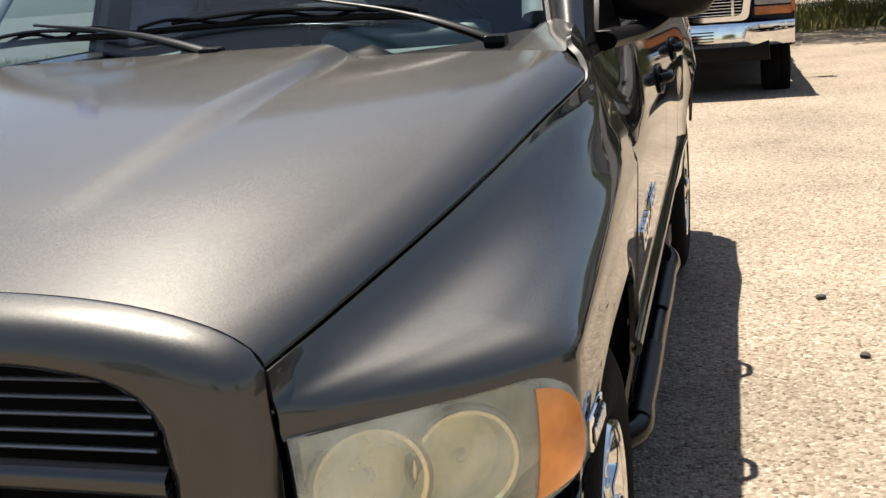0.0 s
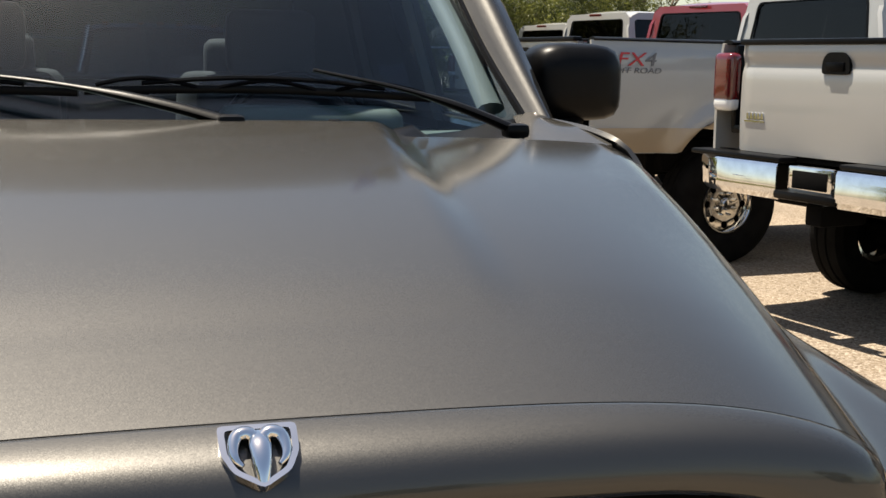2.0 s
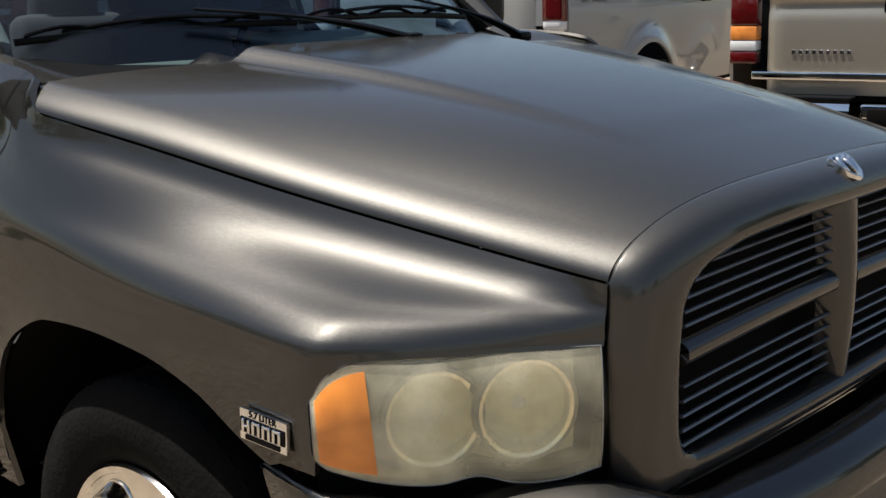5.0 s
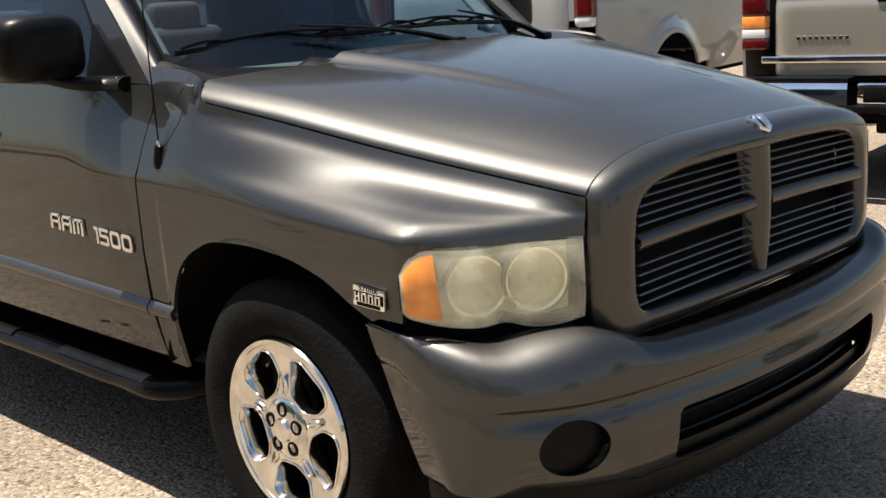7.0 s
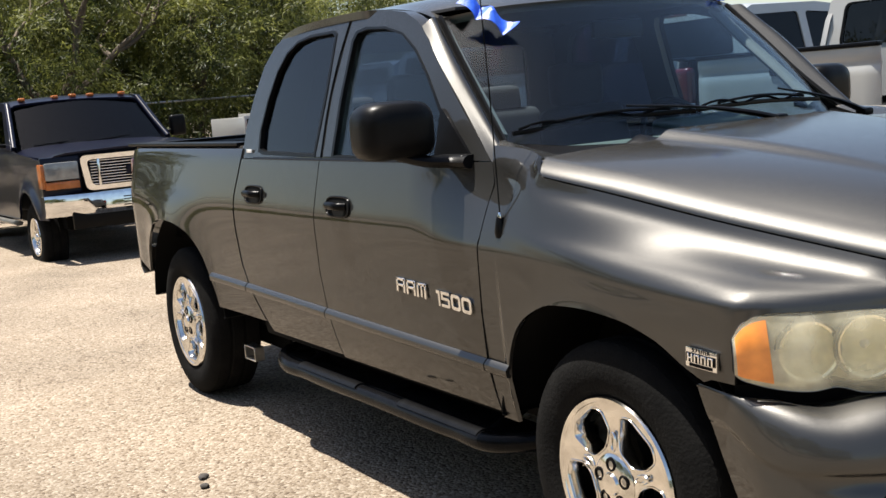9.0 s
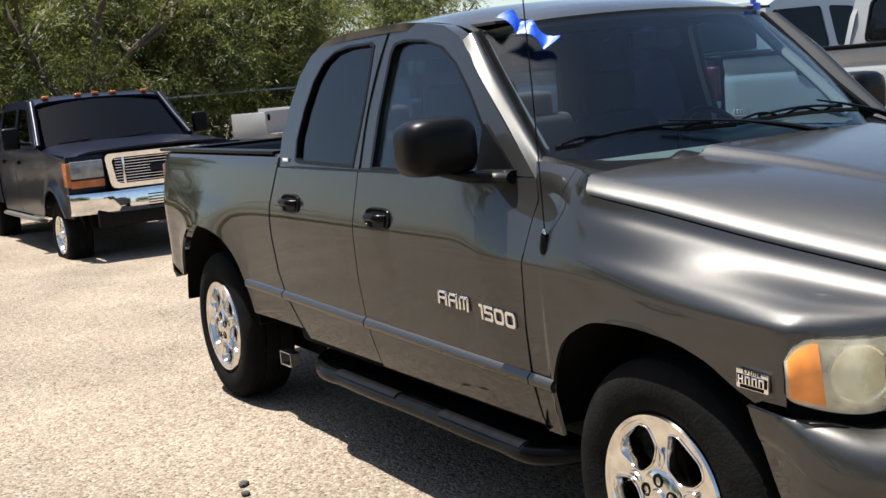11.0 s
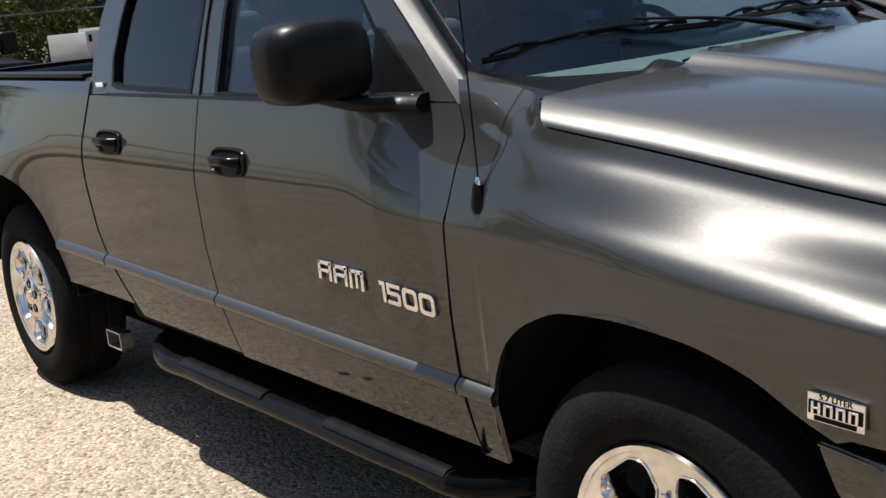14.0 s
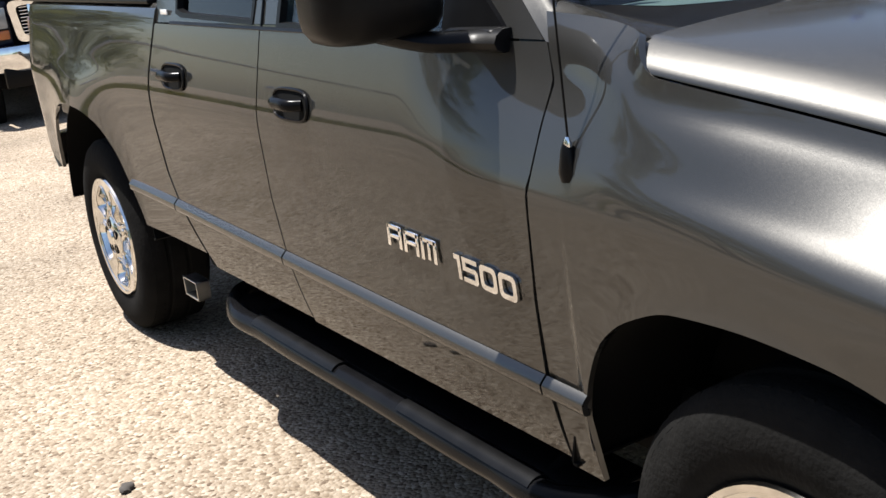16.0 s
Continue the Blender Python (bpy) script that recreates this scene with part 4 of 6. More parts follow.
# ---- wheels ----
def build_wheel(parent, s, y, x_face, radius=0.40, rim=0.243, style="five", chrome=None):
    chrome = chrome or WHEELCHROME
    w = new("wheel")
    w.parent = parent
    w.location = (s * x_face, y, radius)
    o = s
    prof = [(rim - 0.005, -0.01), (rim + 0.02, 0.008), (rim + 0.07, 0.018), (radius - 0.05, 0.012), (radius - 0.022, 0.0), (radius - 0.006, -0.018), (radius - 0.002, -0.03), (radius - 0.002, -0.075), (radius - 0.010, -0.08), (radius - 0.010, -0.09), (radius - 0.001, -0.095), (radius - 0.001, -0.15), (radius - 0.010, -0.155), (radius - 0.010, -0.165), (radius - 0.002, -0.17), (radius - 0.006, -0.235), (radius - 0.05, -0.262), (rim + 0.01, -0.245), (rim - 0.005, -0.20)]
    tyre = revolve("tyre", [(r, o * a) for r, a in prof], 72, RUBBER, w, "dusty black tyre", closed=True)
    # tread blocks round the shoulder
    v, f = [], []
    for i in range(60):
        a0, a1 = 2 * math.pi * i / 60, 2 * math.pi * (i + 0.62) / 60
        k = len(v)
        for a in (a0, a1):
            for r, x in ((radius - 0.030, 0.004), (radius - 0.004, -0.020), (radius - 0.0005, -0.06), (radius - 0.03, -0.06)):
                v.append((o * x, r * math.cos(a), r * math.sin(a)))
        f += [(k, k + 1, k + 5, k + 4), (k + 1, k + 2, k + 6, k + 5), (k + 2, k + 3, k + 7, k + 6), (k + 3, k, k + 4, k + 7), (k, k + 3, k + 2, k + 1), (k + 4, k + 5, k + 6, k + 7)]
    mesh_part("tread", v, f, RUBBER, tyre)
    rp = [(rim + 0.004, 0.004), (rim, 0.012), (rim - 0.012, 0.010), (rim - 0.022, -0.005), (rim - 0.030, -0.05), (rim - 0.04, -0.20), (rim - 0.01, -0.21), (rim - 0.004, -0.02)]
    revolve("rim", [(r, o * a) for r, a in rp], 64, chrome, w, "polished chrome rim", closed=True)
    revolve("brake", [(0.03, -o * 0.11), (0.15, -o * 0.11), (0.16, -o * 0.12), (0.16, -o * 0.14), (0.03, -o * 0.14)], 40, WELL, w, "dark brake disc")
    if style == "five":
        revolve("hub", [(0.002, o * 0.026), (0.030, o * 0.024), (0.034, o * 0.016), (0.074, o * 0.012), (0.084, o * 0.004), (0.088, -o * 0.02), (0.03, -o * 0.03)], 40, chrome, w, "chrome boss")
    else:
        revolve("hub", [(0.002, o * 0.012), (0.035, o * 0.010), (0.043, o * 0.002), (0.047, -o * 0.02), (0.10, -o * 0.026), (0.105, -o * 0.05), (0.03, -o * 0.06)], 36, chrome, w, "chrome hub with cap")
    if style == "five":
        # a dished face with five windows, and a raised boss with the nuts sunk in it
        face_r = rim - 0.010
        pts = [(math.cos(q) * face_r, math.sin(q) * face_r) for q in np.linspace(0, 2 * math.pi, 60, endpoint=False)]
        holes, slots = [], []
        for i in range(5):
            a = 2 * math.pi * (i + 0.5) / 5 + math.pi / 2
            ca, sa = math.cos(a), math.sin(a)
            win = rounded([(0.098, -0.026), (0.126, -0.056), (0.176, -0.070), (0.200, -0.044), (0.202, 0.046), (0.178, 0.070), (0.126, 0.056), (0.098, 0.026)], 0.014, 4)
            mouth = [(0.146 + (u - 0.146) * 1.14 + 0.003, w_ * 1.20) for u, w_ in win]
            turn = lambda q: [(u * ca - w_ * sa, u * sa + w_ * ca) for u, w_ in q]
            holes.append(turn(mouth))
            slots.append(turn(win))

        def dish(u, v_, d):
            r = math.hypot(u, v_)
            return (o * (0.010 - 0.016 * max(0, 1 - abs(r - 0.15) / 0.10) - d), u, v_)
        plate("wheel_face", pts, holes, dish, 0.010, chrome, w, "polished chrome wheel face with five windows", smooth=60)
        for h, q in zip(holes, slots):
            c = np.mean(q, axis=0)
            rings = []
            for k, depth in ((0.0, 0.0), (0.25, 0.006), (0.6, 0.018), (0.9, 0.030), (1.0, 0.042), (1.0, 0.060)):
                rings.append([dish(*(np.array(m_) + (np.array(n_) - np.array(m_)) * k), depth - 0.0005) for m_, n_ in zip(h, q)])
            n_ = len(h)
            v = [p_ for ring in rings for p_ in ring]
            f = [(i_ * n_ + j_, i_ * n_ + (j_ + 1) % n_, (i_ + 1) * n_ + (j_ + 1) % n_, (i_ + 1) * n_ + j_) for i_ in range(len(rings) - 1) for j_ in range(n_)]
            mesh_part("window_well", v, f, chrome, w, "bevelled chrome window edge", smooth=50)
            lip_ = [dish(u, v_, -0.001) for u, v_ in h]
            tube("window_lip", lip_ + lip_[:1], 0.0028, chrome, w, n=6, up=(1, 0, 0))
        for i in range(5):
            al = 2 * math.pi * i / 5 + math.pi / 2
            ca, sa = math.cos(al), math.sin(al)
            ring = [(0.118 + 0.026 * math.cos(q), 0.010 * math.sin(q)) for q in np.linspace(0, 2 * math.pi, 17)]
            tube("spoke_slot", [(o * 0.001, u * ca - w_ * sa, u * sa + w_ * ca) for u, w_ in ring], 0.0045, chrome, w, n=6, up=(1, 0, 0))
            revolve("lug_nut", [(0.001, o * 0.016), (0.010, o * 0.014), (0.0115, o * 0.004), (0.012, -o * 0.02)], 8, STEEL, w, at=(0, 0.056 * ca, 0.056 * sa))
            revolve("lug_cup", [(0.014, o * 0.0175), (0.020, o * 0.0165), (0.022, o * 0.006), (0.014, -o * 0.01)], 16, SATIN, w, at=(0, 0.056 * ca, 0.056 * sa), closed=True)
    else:
        # flat disc with eight round holes
        pts = [(math.cos(q) * (rim - 0.02), math.sin(q) * (rim - 0.02)) for q in np.linspace(0, 2 * math.pi, 48, endpoint=False)]
        holes = []
        for i in range(8):
            a = 2 * math.pi * i / 8
            holes.append([(0.155 * math.cos(a) + 0.027 * math.cos(q), 0.155 * math.sin(a) + 0.027 * math.sin(q)) for q in np.linspace(0, 2 * math.pi, 14, endpoint=False)])
        plate("disc", pts, holes, lambda u, v_, d: (o * (-0.02 - d - 0.25 * abs(math.hypot(u, v_) - 0.15)), u, v_), 0.012, chrome, w)
        for i in range(8):
            a = 2 * math.pi * (i + 0.5) / 8
            revolve("lug_nut", [(0.001, o * 0.006), (0.010, o * 0.004), (0.012, -o * 0.03)], 8, chrome, w, at=(0, 0.085 * math.cos(a), 0.085 * math.sin(a)))
    return w


for s in (1, -1):
    for y in (0.0, 3.57):
        build_wheel(pickup, s, y, 0.952)
        g = []
        for a in np.linspace(-14, 194, 30):
            r = 0.565 if y == 0 else 0.575
            cz = 0.40 + (0.0 if y == 0 else 0.02)
            g.append([(s * x, y + r * math.cos(radians(a)) * 0.98, max(0.49, min(cz + r * math.sin(radians(a)), 0.935 if y == 0 else 1.0))) for x in (0.60, 0.75, 0.93, 0.955)])
        sheet("wheel_liner", g, 0.006, WELL, pickup, "black wheel arch liner", inside=(s * 0.8, y, 2.5))
        part("liner_back", box_bm((0.02, 1.06, 0.75), (s * 0.60, y, 0.62), 0.004), WELL, pickup)


# ---- cowl, wipers, cabin ----
def build_cowl():
    g = []
    for v in np.linspace(0, 1, 10):
        row = []
        for u in np.linspace(-1, 1, 49):
            x = 0.80 * u
            ax = abs(x)
            y0 = 0.325
            y1 = float(curve(ax, [0, 0.35, 0.62, 0.735, 0.80], [0.42, 0.46, 0.56, 0.66, 0.70]))
            y = y0 + (y1 - y0) * v
            zf = float(curve(ax, [0, 0.40, 0.46, 0.52, 0.70, 0.80], [1.318, 1.318, 1.306, 1.276, 1.262, 1.270]))
            zb = float(curve(ax, [0, 0.35, 0.62, 0.735, 0.80], [1.298, 1.302, 1.312, 1.328, 1.33]))
            hump = 0.030 * math.exp(-((ax - 0.47) / 0.05) ** 2) * math.sin(math.pi * min(1, v * 1.4)) ** 2
            row.append((x, y, zf + (zb - zf) * v + hump))
        g.append(row)
    sheet("cowl", g, 0.012, BLACK, pickup, "black plastic cowl panel", inside=(0, 0.5, 0.8))
    # ribbed vents
    for x0, x1 in ((0.05, 0.38), (-0.38, -0.05)):
        for x in np.linspace(x0, x1, 24):
            tube("vent_rib", [(x, 0.338, 1.330), (x + 0.012, 0.395, 1.318)], 0.0035, BLACK, pickup, n=5)
    # washer nozzles
    for x in (-0.31, 0.31):
        part("washer_nozzle", box_bm((0.022, 0.03, 0.014), (x, 0.345, 1.338), 0.005), BLACK, pickup)
    for s in (1, -1):
        # shoulder beside the cowl, at the foot of the windscreen
        sheet("cowl_corner", loft([[(s * 0.70, 0.352, 1.276), (s * 0.80, 0.356, 1.288), (s * 0.872, 0.352, 1.298)], [(s * 0.74, 0.50, 1.302), (s * 0.81, 0.50, 1.318), (s * 0.862, 0.50, 1.325)], [(s * 0.775, 0.66, 1.338), (s * 0.81, 0.65, 1.348), (s * 0.856, 0.62, 1.334)]], 10, 8), 0.012, GREY, pickup, inside=(0, 0.5, 0.8))


build_cowl()


def build_wiper(pivot, knee, tip0, tip1, name="wiper"):
    w = new(name)
    w.parent = pickup
    tagged(w, "black windscreen wiper")
    p, k, a, b = (np.array(q) for q in (pivot, knee, tip0, tip1))
    up = np.array((0, -0.3, 0.95))
    tube("wiper_arm", spline([p, p + (k - p) * 0.15 + up * 0.012, p + (k - p) * 0.5 + up * 0.026, k + up * 0.020], 18), np.interp(np.linspace(0, 1, 18), [0, 0.1, 0.35, 0.5, 1], [0.020, 0.018, 0.015, 0.008, 0.006]), BLACK, w, n=8, flat=0.6)
    part("pivot_cap", box_bm((0.05, 0.05, 0.03), p, 0.012), BLACK, w)
    n = 30
    blade = [a + (b - a) * t + up * (0.004 + 0.010 * math.sin(math.pi * t)) for t in np.linspace(0, 1, n)]
    tube("wiper_blade", blade, 0.005, BLACK, w, n=6, flat=1.8)
    for t0, t1 in ((0.03, 0.30), (0.36, 0.64), (0.70, 0.97)):
        q = [a + (b - a) * t + up * (0.016 + 0.016 * math.sin(math.pi * (t - t0) / (t1 - t0))) for t in np.linspace(t0, t1, 10)]
        tube("yoke", q, 0.0045, SATIN, w, n=6)
    tube("bridge", [a + (b - a) * t + up * (0.022 + 0.016 * math.sin(math.pi * (t - 0.15) / 0.7)) for t in np.linspace(0.15, 0.85, 16)], 0.005, BLACK, w, n=6)


def on_glass(x, k):
    """A point on the windscreen at half-width x, fraction k of its height."""
    ax = min(abs(x) / 0.775, 1)
    yb, zb = float(curve(ax * 0.775, [0, 0.35, 0.64, 0.775], [0.41, 0.45, 0.565, 0.70])), float(curve(ax * 0.775, [0, 0.35, 0.64, 0.775], [1.295, 1.30, 1.315, 1.338]))
    yh, zh = float(curve(ax * 0.70, [0, 0.3, 0.55, 0.70], [0.985, 1.0, 1.055, 1.165])), float(curve(ax * 0.70, [0, 0.3, 0.55, 0.70], [1.812, 1.808, 1.795, 1.772]))
    return (x, yb + (yh - yb) * k - 0.02 * math.sin(k * math.pi) - 0.014, zb + (zh - zb) * k + 0.015 * math.sin(k * math.pi) + 0.018)


build_wiper((0.71, 0.47, 1.318), on_glass(0.30, 0.175), on_glass(0.55, 0.09), on_glass(-0.13, 0.125))
build_wiper((0.12, 0.345, 1.338), on_glass(-0.40, 0.155), on_glass(-0.14, 0.12), on_glass(-0.755, 0.015))


def build_cabin():
    cabin = pickup
    g = []
    for v in np.linspace(0, 1, 10):
        g.append([(x, float(curve(abs(x), [0, 0.35, 0.64, 0.775], [0.45, 0.49, 0.605, 0.76])) + (0.97 - float(curve(abs(x), [0, 0.35, 0.64, 0.775], [0.45, 0.49, 0.605, 0.76]))) * v, 1.275 + 0.02 * math.sin(v * 2.6) - 0.10 * max(0, v - 0.75) ** 1) for x in np.linspace(-0.72, 0.72, 25)])
    sheet("dashboard", g, 0.05, DASH, cabin, "pale grey vinyl dashboard", inside=(0, 0.7, 0.9))
    part("instrument_hood", box_bm((0.42, 0.20, 0.09), (0.38, 0.97, 1.30), 0.04, 3), DASH, cabin)
    part("cabin_floor", box_bm((1.75, 2.0, 0.05), (0, 1.6, 0.60), 0.01), SEAT, cabin)
    part("dash_front", box_bm((1.5, 0.06, 0.5), (0, 0.98, 1.02), 0.02), SEAT, cabin)
    # steering wheel
    ring = [(0.38 + 0.185 * math.cos(a), 1.12 + 0.07 * math.sin(a), 1.24 + 0.17 * math.sin(a)) for a in np.linspace(0, 2 * math.pi, 40)]
    v, f = tube_data(ring, 0.014, 8, 1.0, (0, 1, -0.4), False)
    sw = mesh_part("steering_wheel", v, f, BLACK, cabin)
    part("steering_hub", box_bm((0.16, 0.05, 0.10), (0.38, 1.10, 1.23), 0.03, 3), BLACK, sw)
    part("steering_spoke", box_bm((0.34, 0.02, 0.03), (0.38, 1.115, 1.235), 0.008), BLACK, sw)
    for x in (-0.42, 0.42):
        for y, w in ((1.75, 0.52), (2.42, 0.54)):
            bm = box_bm((w, 0.16, 0.66), (x, y, 1.08), 0.06, 3, Euler((radians(-12), 0, 0)).to_matrix(), (0.85, 0.8))
            seat = part("seat_back", bm, SEAT, cabin, "dark grey cloth seat back")
            part("head_restraint", box_bm((0.27, 0.11, 0.20), (x, y + 0.09, 1.50 if y < 2 else 1.42), 0.045, 3), SEAT, seat)
            part("seat_cushion", box_bm((w, 0.5, 0.18), (x, y - 0.28, 0.78), 0.06, 3), SEAT, cabin)
    # headliner and inner pillar trim
    g = [[(x, y, 1.80 + 0.04 * (1 - (x / 0.68) ** 2) * math.sin((y - 1.05) / 1.3 * math.pi)) for x in np.linspace(-0.68, 0.68, 9)] for y in np.linspace(1.08, 2.38, 9)]
    sheet("headliner", g, 0.01, SEAT, cabin, "grey cloth headliner", inside=(0, 1.6, 2.5))
    for s in (1, -1):
        p = [(s * 0.755, 0.75, 1.35), (s * 0.735, 0.90, 1.49), (s * 0.708, 1.06, 1.63), (s * 0.68, 1.20, 1.765)]
        tube("pillar_trim", spline(p, 12), 0.035, TRIM, cabin, "pale green-grey pillar trim", n=10, flat=0.6)
        part("door_card", box_bm((0.06, 1.7, 0.55), (s * 0.86, 1.7, 0.98), 0.02), DASH, cabin)
    part("rear_view_mirror", box_bm((0.24, 0.03, 0.07), (0.0, 1.02, 1.70), 0.015), BLACK, cabin)


build_cabin()


# ---- mirrors, handles, mouldings, steps ----
def build_mirror(s):
    m = new("door_mirror")
    m.parent = pickup
    tagged(m, "large black plastic door mirror")
    cx, cy, cz = (1.03, 0.93, 1.408) if s > 0 else (-1.095, 0.845, 1.402)
    g = []
    rows = [(-0.075, 0.30, 0.30), (-0.072, 0.55, 0.58), (-0.060, 0.82, 0.86), (-0.035, 0.97, 0.97), (0.0, 1.0, 1.0), (0.05, 1.0, 1.0), (0.07, 0.96, 0.95)]
    for dy, kx, kz in rows:
        row = []
        for a in np.linspace(0, 2 * math.pi, 32, endpoint=False):
            c, sn = math.cos(a), math.sin(a)
            q = 4.6 if sn < 0 else 3.8
            r = (abs(c) ** q + abs(sn) ** q) ** (-1 / q)
            x = 0.125 * kx * r * c
            z = (0.098 if sn > 0 else 0.092) * kz * r * sn
            row.append((cx + s * x, cy + dy + 0.10 * x, cz + z))
        g.append(row)
    n = 32
    v = [p for r in g for p in r]
    f = [(i * n + j, i * n + (j + 1) % n, (i + 1) * n + (j + 1) % n, (i + 1) * n + j) for i in range(len(g) - 1) for j in range(n)] + [tuple(range(n)), tuple(range((len(g) - 1) * n, len(g) * n))]
    mesh_part("mirror_shell", v, f, BLACK, m, smooth=50)
    part("mirror_glass", box_bm((0.215, 0.004, 0.15), (cx, cy + 0.073, cz), 0.002), CHROME, m, "mirror glass")
    tube("mirror_arm", spline([(s * 0.905, 0.70, 1.288), (s * 0.93, 0.76, 1.290), (0.5 * (cx + s * 0.93), 0.5 * (cy + 0.76), 1.298), (cx, cy, 1.325)], 12), np.linspace(0.042, 0.034, 12), BLACK, m, n=10, flat=0.55)
    # sail panel in the corner of the side window
    tri = rounded([(0.70, 1.293), (0.875, 1.293), (0.885, 1.47)], 0.02, 3)
    plate("mirror_sail", tri, [], lambda y, z, d: flank(s)(y, z, -0.012 + d), 0.02, BLACK, m)
    part("mirror_foot", box_bm((0.05, 0.19, 0.04), (s * 0.912, 0.80, 1.292), 0.014, 3), BLACK, m)


for s in (1, -1):
    build_mirror(s)


def build_handles(s):
    for y, z in ((1.555, 1.112), (2.41, 1.130)):
        h = new("door_handle")
        h.parent = pickup
        tagged(h, "black paddle door handle")
        x = float(side_x(y, z))
        # bezel
        pts = [(math.cos(a) * 0.098, math.sin(a) * 0.038) for a in np.linspace(0, 2 * math.pi, 28, endpoint=False)]
        sq = [(math.copysign(abs(u / 0.098) ** 0.6 * 0.098, u), math.copysign(abs(w / 0.038) ** 0.6 * 0.038, w)) for u, w in pts]
        plate("bezel", sq, [], lambda u, w, d: (s * (float(side_x(y + u, z + w)) + 0.004 - d), y + u, z + w), 0.012, WELL, h, "dark recess behind the pull")
        rim = [(s * (float(side_x(y + u, z + w)) + 0.004), y + u, z + w) for u, w in sq]
        tube("bezel_rim", rim + rim[:1], 0.0045, SATIN, h, n=6, up=(1, 0, 0))
        tube("pull", spline([(s * (x + 0.004), y - 0.07, z + 0.004), (s * (x + 0.030), y - 0.045, z + 0.006), (s * (x + 0.034), y, z + 0.008), (s * (x + 0.030), y + 0.045, z + 0.006), (s * (x + 0.004), y + 0.075, z + 0.004)], 18), 0.0125, SATIN, h, n=10, flat=1.25)


def strip(name, s, y0, y1, material, label=""):
    g = []
    for y in np.linspace(y0, y1, 20):
        zc = 0.645 + 0.0215 * (y - 0.5)
        g.append([(s * (float(side_x(y, zc + dz)) + d), y, zc + dz) for dz, d in ((-0.021, 0.002), (-0.019, 0.014), (-0.014, 0.0175), (0.002, 0.0185), (0.006, 0.0175), (0.018, 0.0055), (0.021, 0.001))])
    return sheet(name, g, 0.012, material, pickup, label, inside=(0, 1.5, 0.7))


for s in (1, -1):
    build_handles(s)
    for a, b in ((0.462, 0.583), (0.589, 1.748), (1.756, 2.592), (2.602, 3.05)):
        strip("body_moulding", s, a, b, GREY, "grey body side moulding strip")
    # tubular side step
    step = new("side_step")
    step.parent = pickup
    tagged(step, "black tubular side step bar")
    p = spline([(s * 0.77, 2.46, 0.40), (s * 0.88, 2.42, 0.39), (s * 0.940, 2.32, 0.375), (s * 0.950, 2.05, 0.37), (s * 0.950, 1.4, 0.37), (s * 0.950, 0.86, 0.37), (s * 0.940, 0.61, 0.375), (s * 0.88, 0.51, 0.39), (s * 0.77, 0.46, 0.40)], 60)
    tube("step_tube", p, 0.034, SATIN, step, n=14)
    for y in (0.95, 1.83):
        g = [[(s * 0.950 + s * 0.040 * math.sin(a), yy, 0.370 + 0.0405 * math.cos(a)) for a in np.linspace(-0.9, 0.9, 9)] for yy in np.linspace(y - 0.27, y + 0.27, 12)]
        sheet("step_pad", g, 0.006, BLACK, step, "ribbed rubber tread pad", inside=(s * 0.950, y, 0.30))
    part("step_board", box_bm((0.16, 1.80, 0.02), (s * 0.850, 1.46, 0.395), 0.006), SATIN, step, "flat black board behind the step tube")
    for y in (0.7, 1.4, 2.15):
        tube("step_bracket", [(s * 0.66, y, 0.50), (s * 0.82, y, 0.42), (s * 0.93, y, 0.375)], 0.022, SATIN, step, n=8)
    # open end of a square tube behind the step
    bm = bmesh.new()
    for dz, dy, sz, sy in ((0.032, 0, 0.006, 0.13), (-0.032, 0, 0.006, 0.13), (0, 0.062, 0.07, 0.006), (0, -0.062, 0.07, 0.006)):
        box_bm((0.05, sy, sz), (s * 0.90, 2.80 + dy, 0.335 + dz), 0.001, 1, bm=bm)
    part("square_tube_end", bm, STEEL, pickup, "worn metal square tube end")
    part("chassis_rail", box_bm((0.10, 4.6, 0.16), (s * 0.52, 1.75, 0.52), 0.02), WELL, pickup)
    part("rocker", box_bm((0.16, 2.0, 0.12), (s * 0.825, 1.62, 0.515), 0.03), WELL, pickup)


def build_bed():
    part("bed_floor", box_bm((1.70, 1.80, 0.04), (0, 3.55, 0.84), 0.005), SATIN, pickup, "black drop-in bed liner floor")
    for s in (1, -1):
        part("bed_liner", box_bm((0.03, 1.78, 0.47), (s * 0.845, 3.55, 1.095), 0.005), SATIN, pickup, "black bed liner side")
        part("rail_cap", box_bm((0.085, 1.76, 0.016), (s * 0.89, 3.55, 1.350), 0.006), BLACK, pickup, "black plastic bed rail cap")
    part("bed_front", box_bm((1.68, 0.03, 0.50), (0, 2.70, 1.09), 0.005), SATIN, pickup)
    tg = part("tailgate", box_bm((1.56, 0.06, 0.55), (0, 4.41, 1.06), 0.02), GREY, pickup)
    part("tailgate_cap", box_bm((1.54, 0.075, 0.016), (0, 4.41, 1.343), 0.006), BLACK, tg)
    g = []
    for x in np.linspace(-0.93, 0.93, 21):
        yb = 4.58 - 0.16 * (abs(x) / 0.98) ** 4
        g.append([(x, 4.36, 0.74), (x, yb - 0.02, 0.74), (x, yb, 0.72), (x, yb, 0.62), (x, yb - 0.05, 0.58)])
    sheet("rear_bumper", g, 0.01, GREY, pickup, inside=(0, 4.2, 0.6))
    for s in (1, -1):
        part("tail_light", box_bm((0.12, 0.05, 0.34), (s * 0.865, 4.425, 1.10), 0.015), REDLENS, pickup, "red tail light")


build_bed()


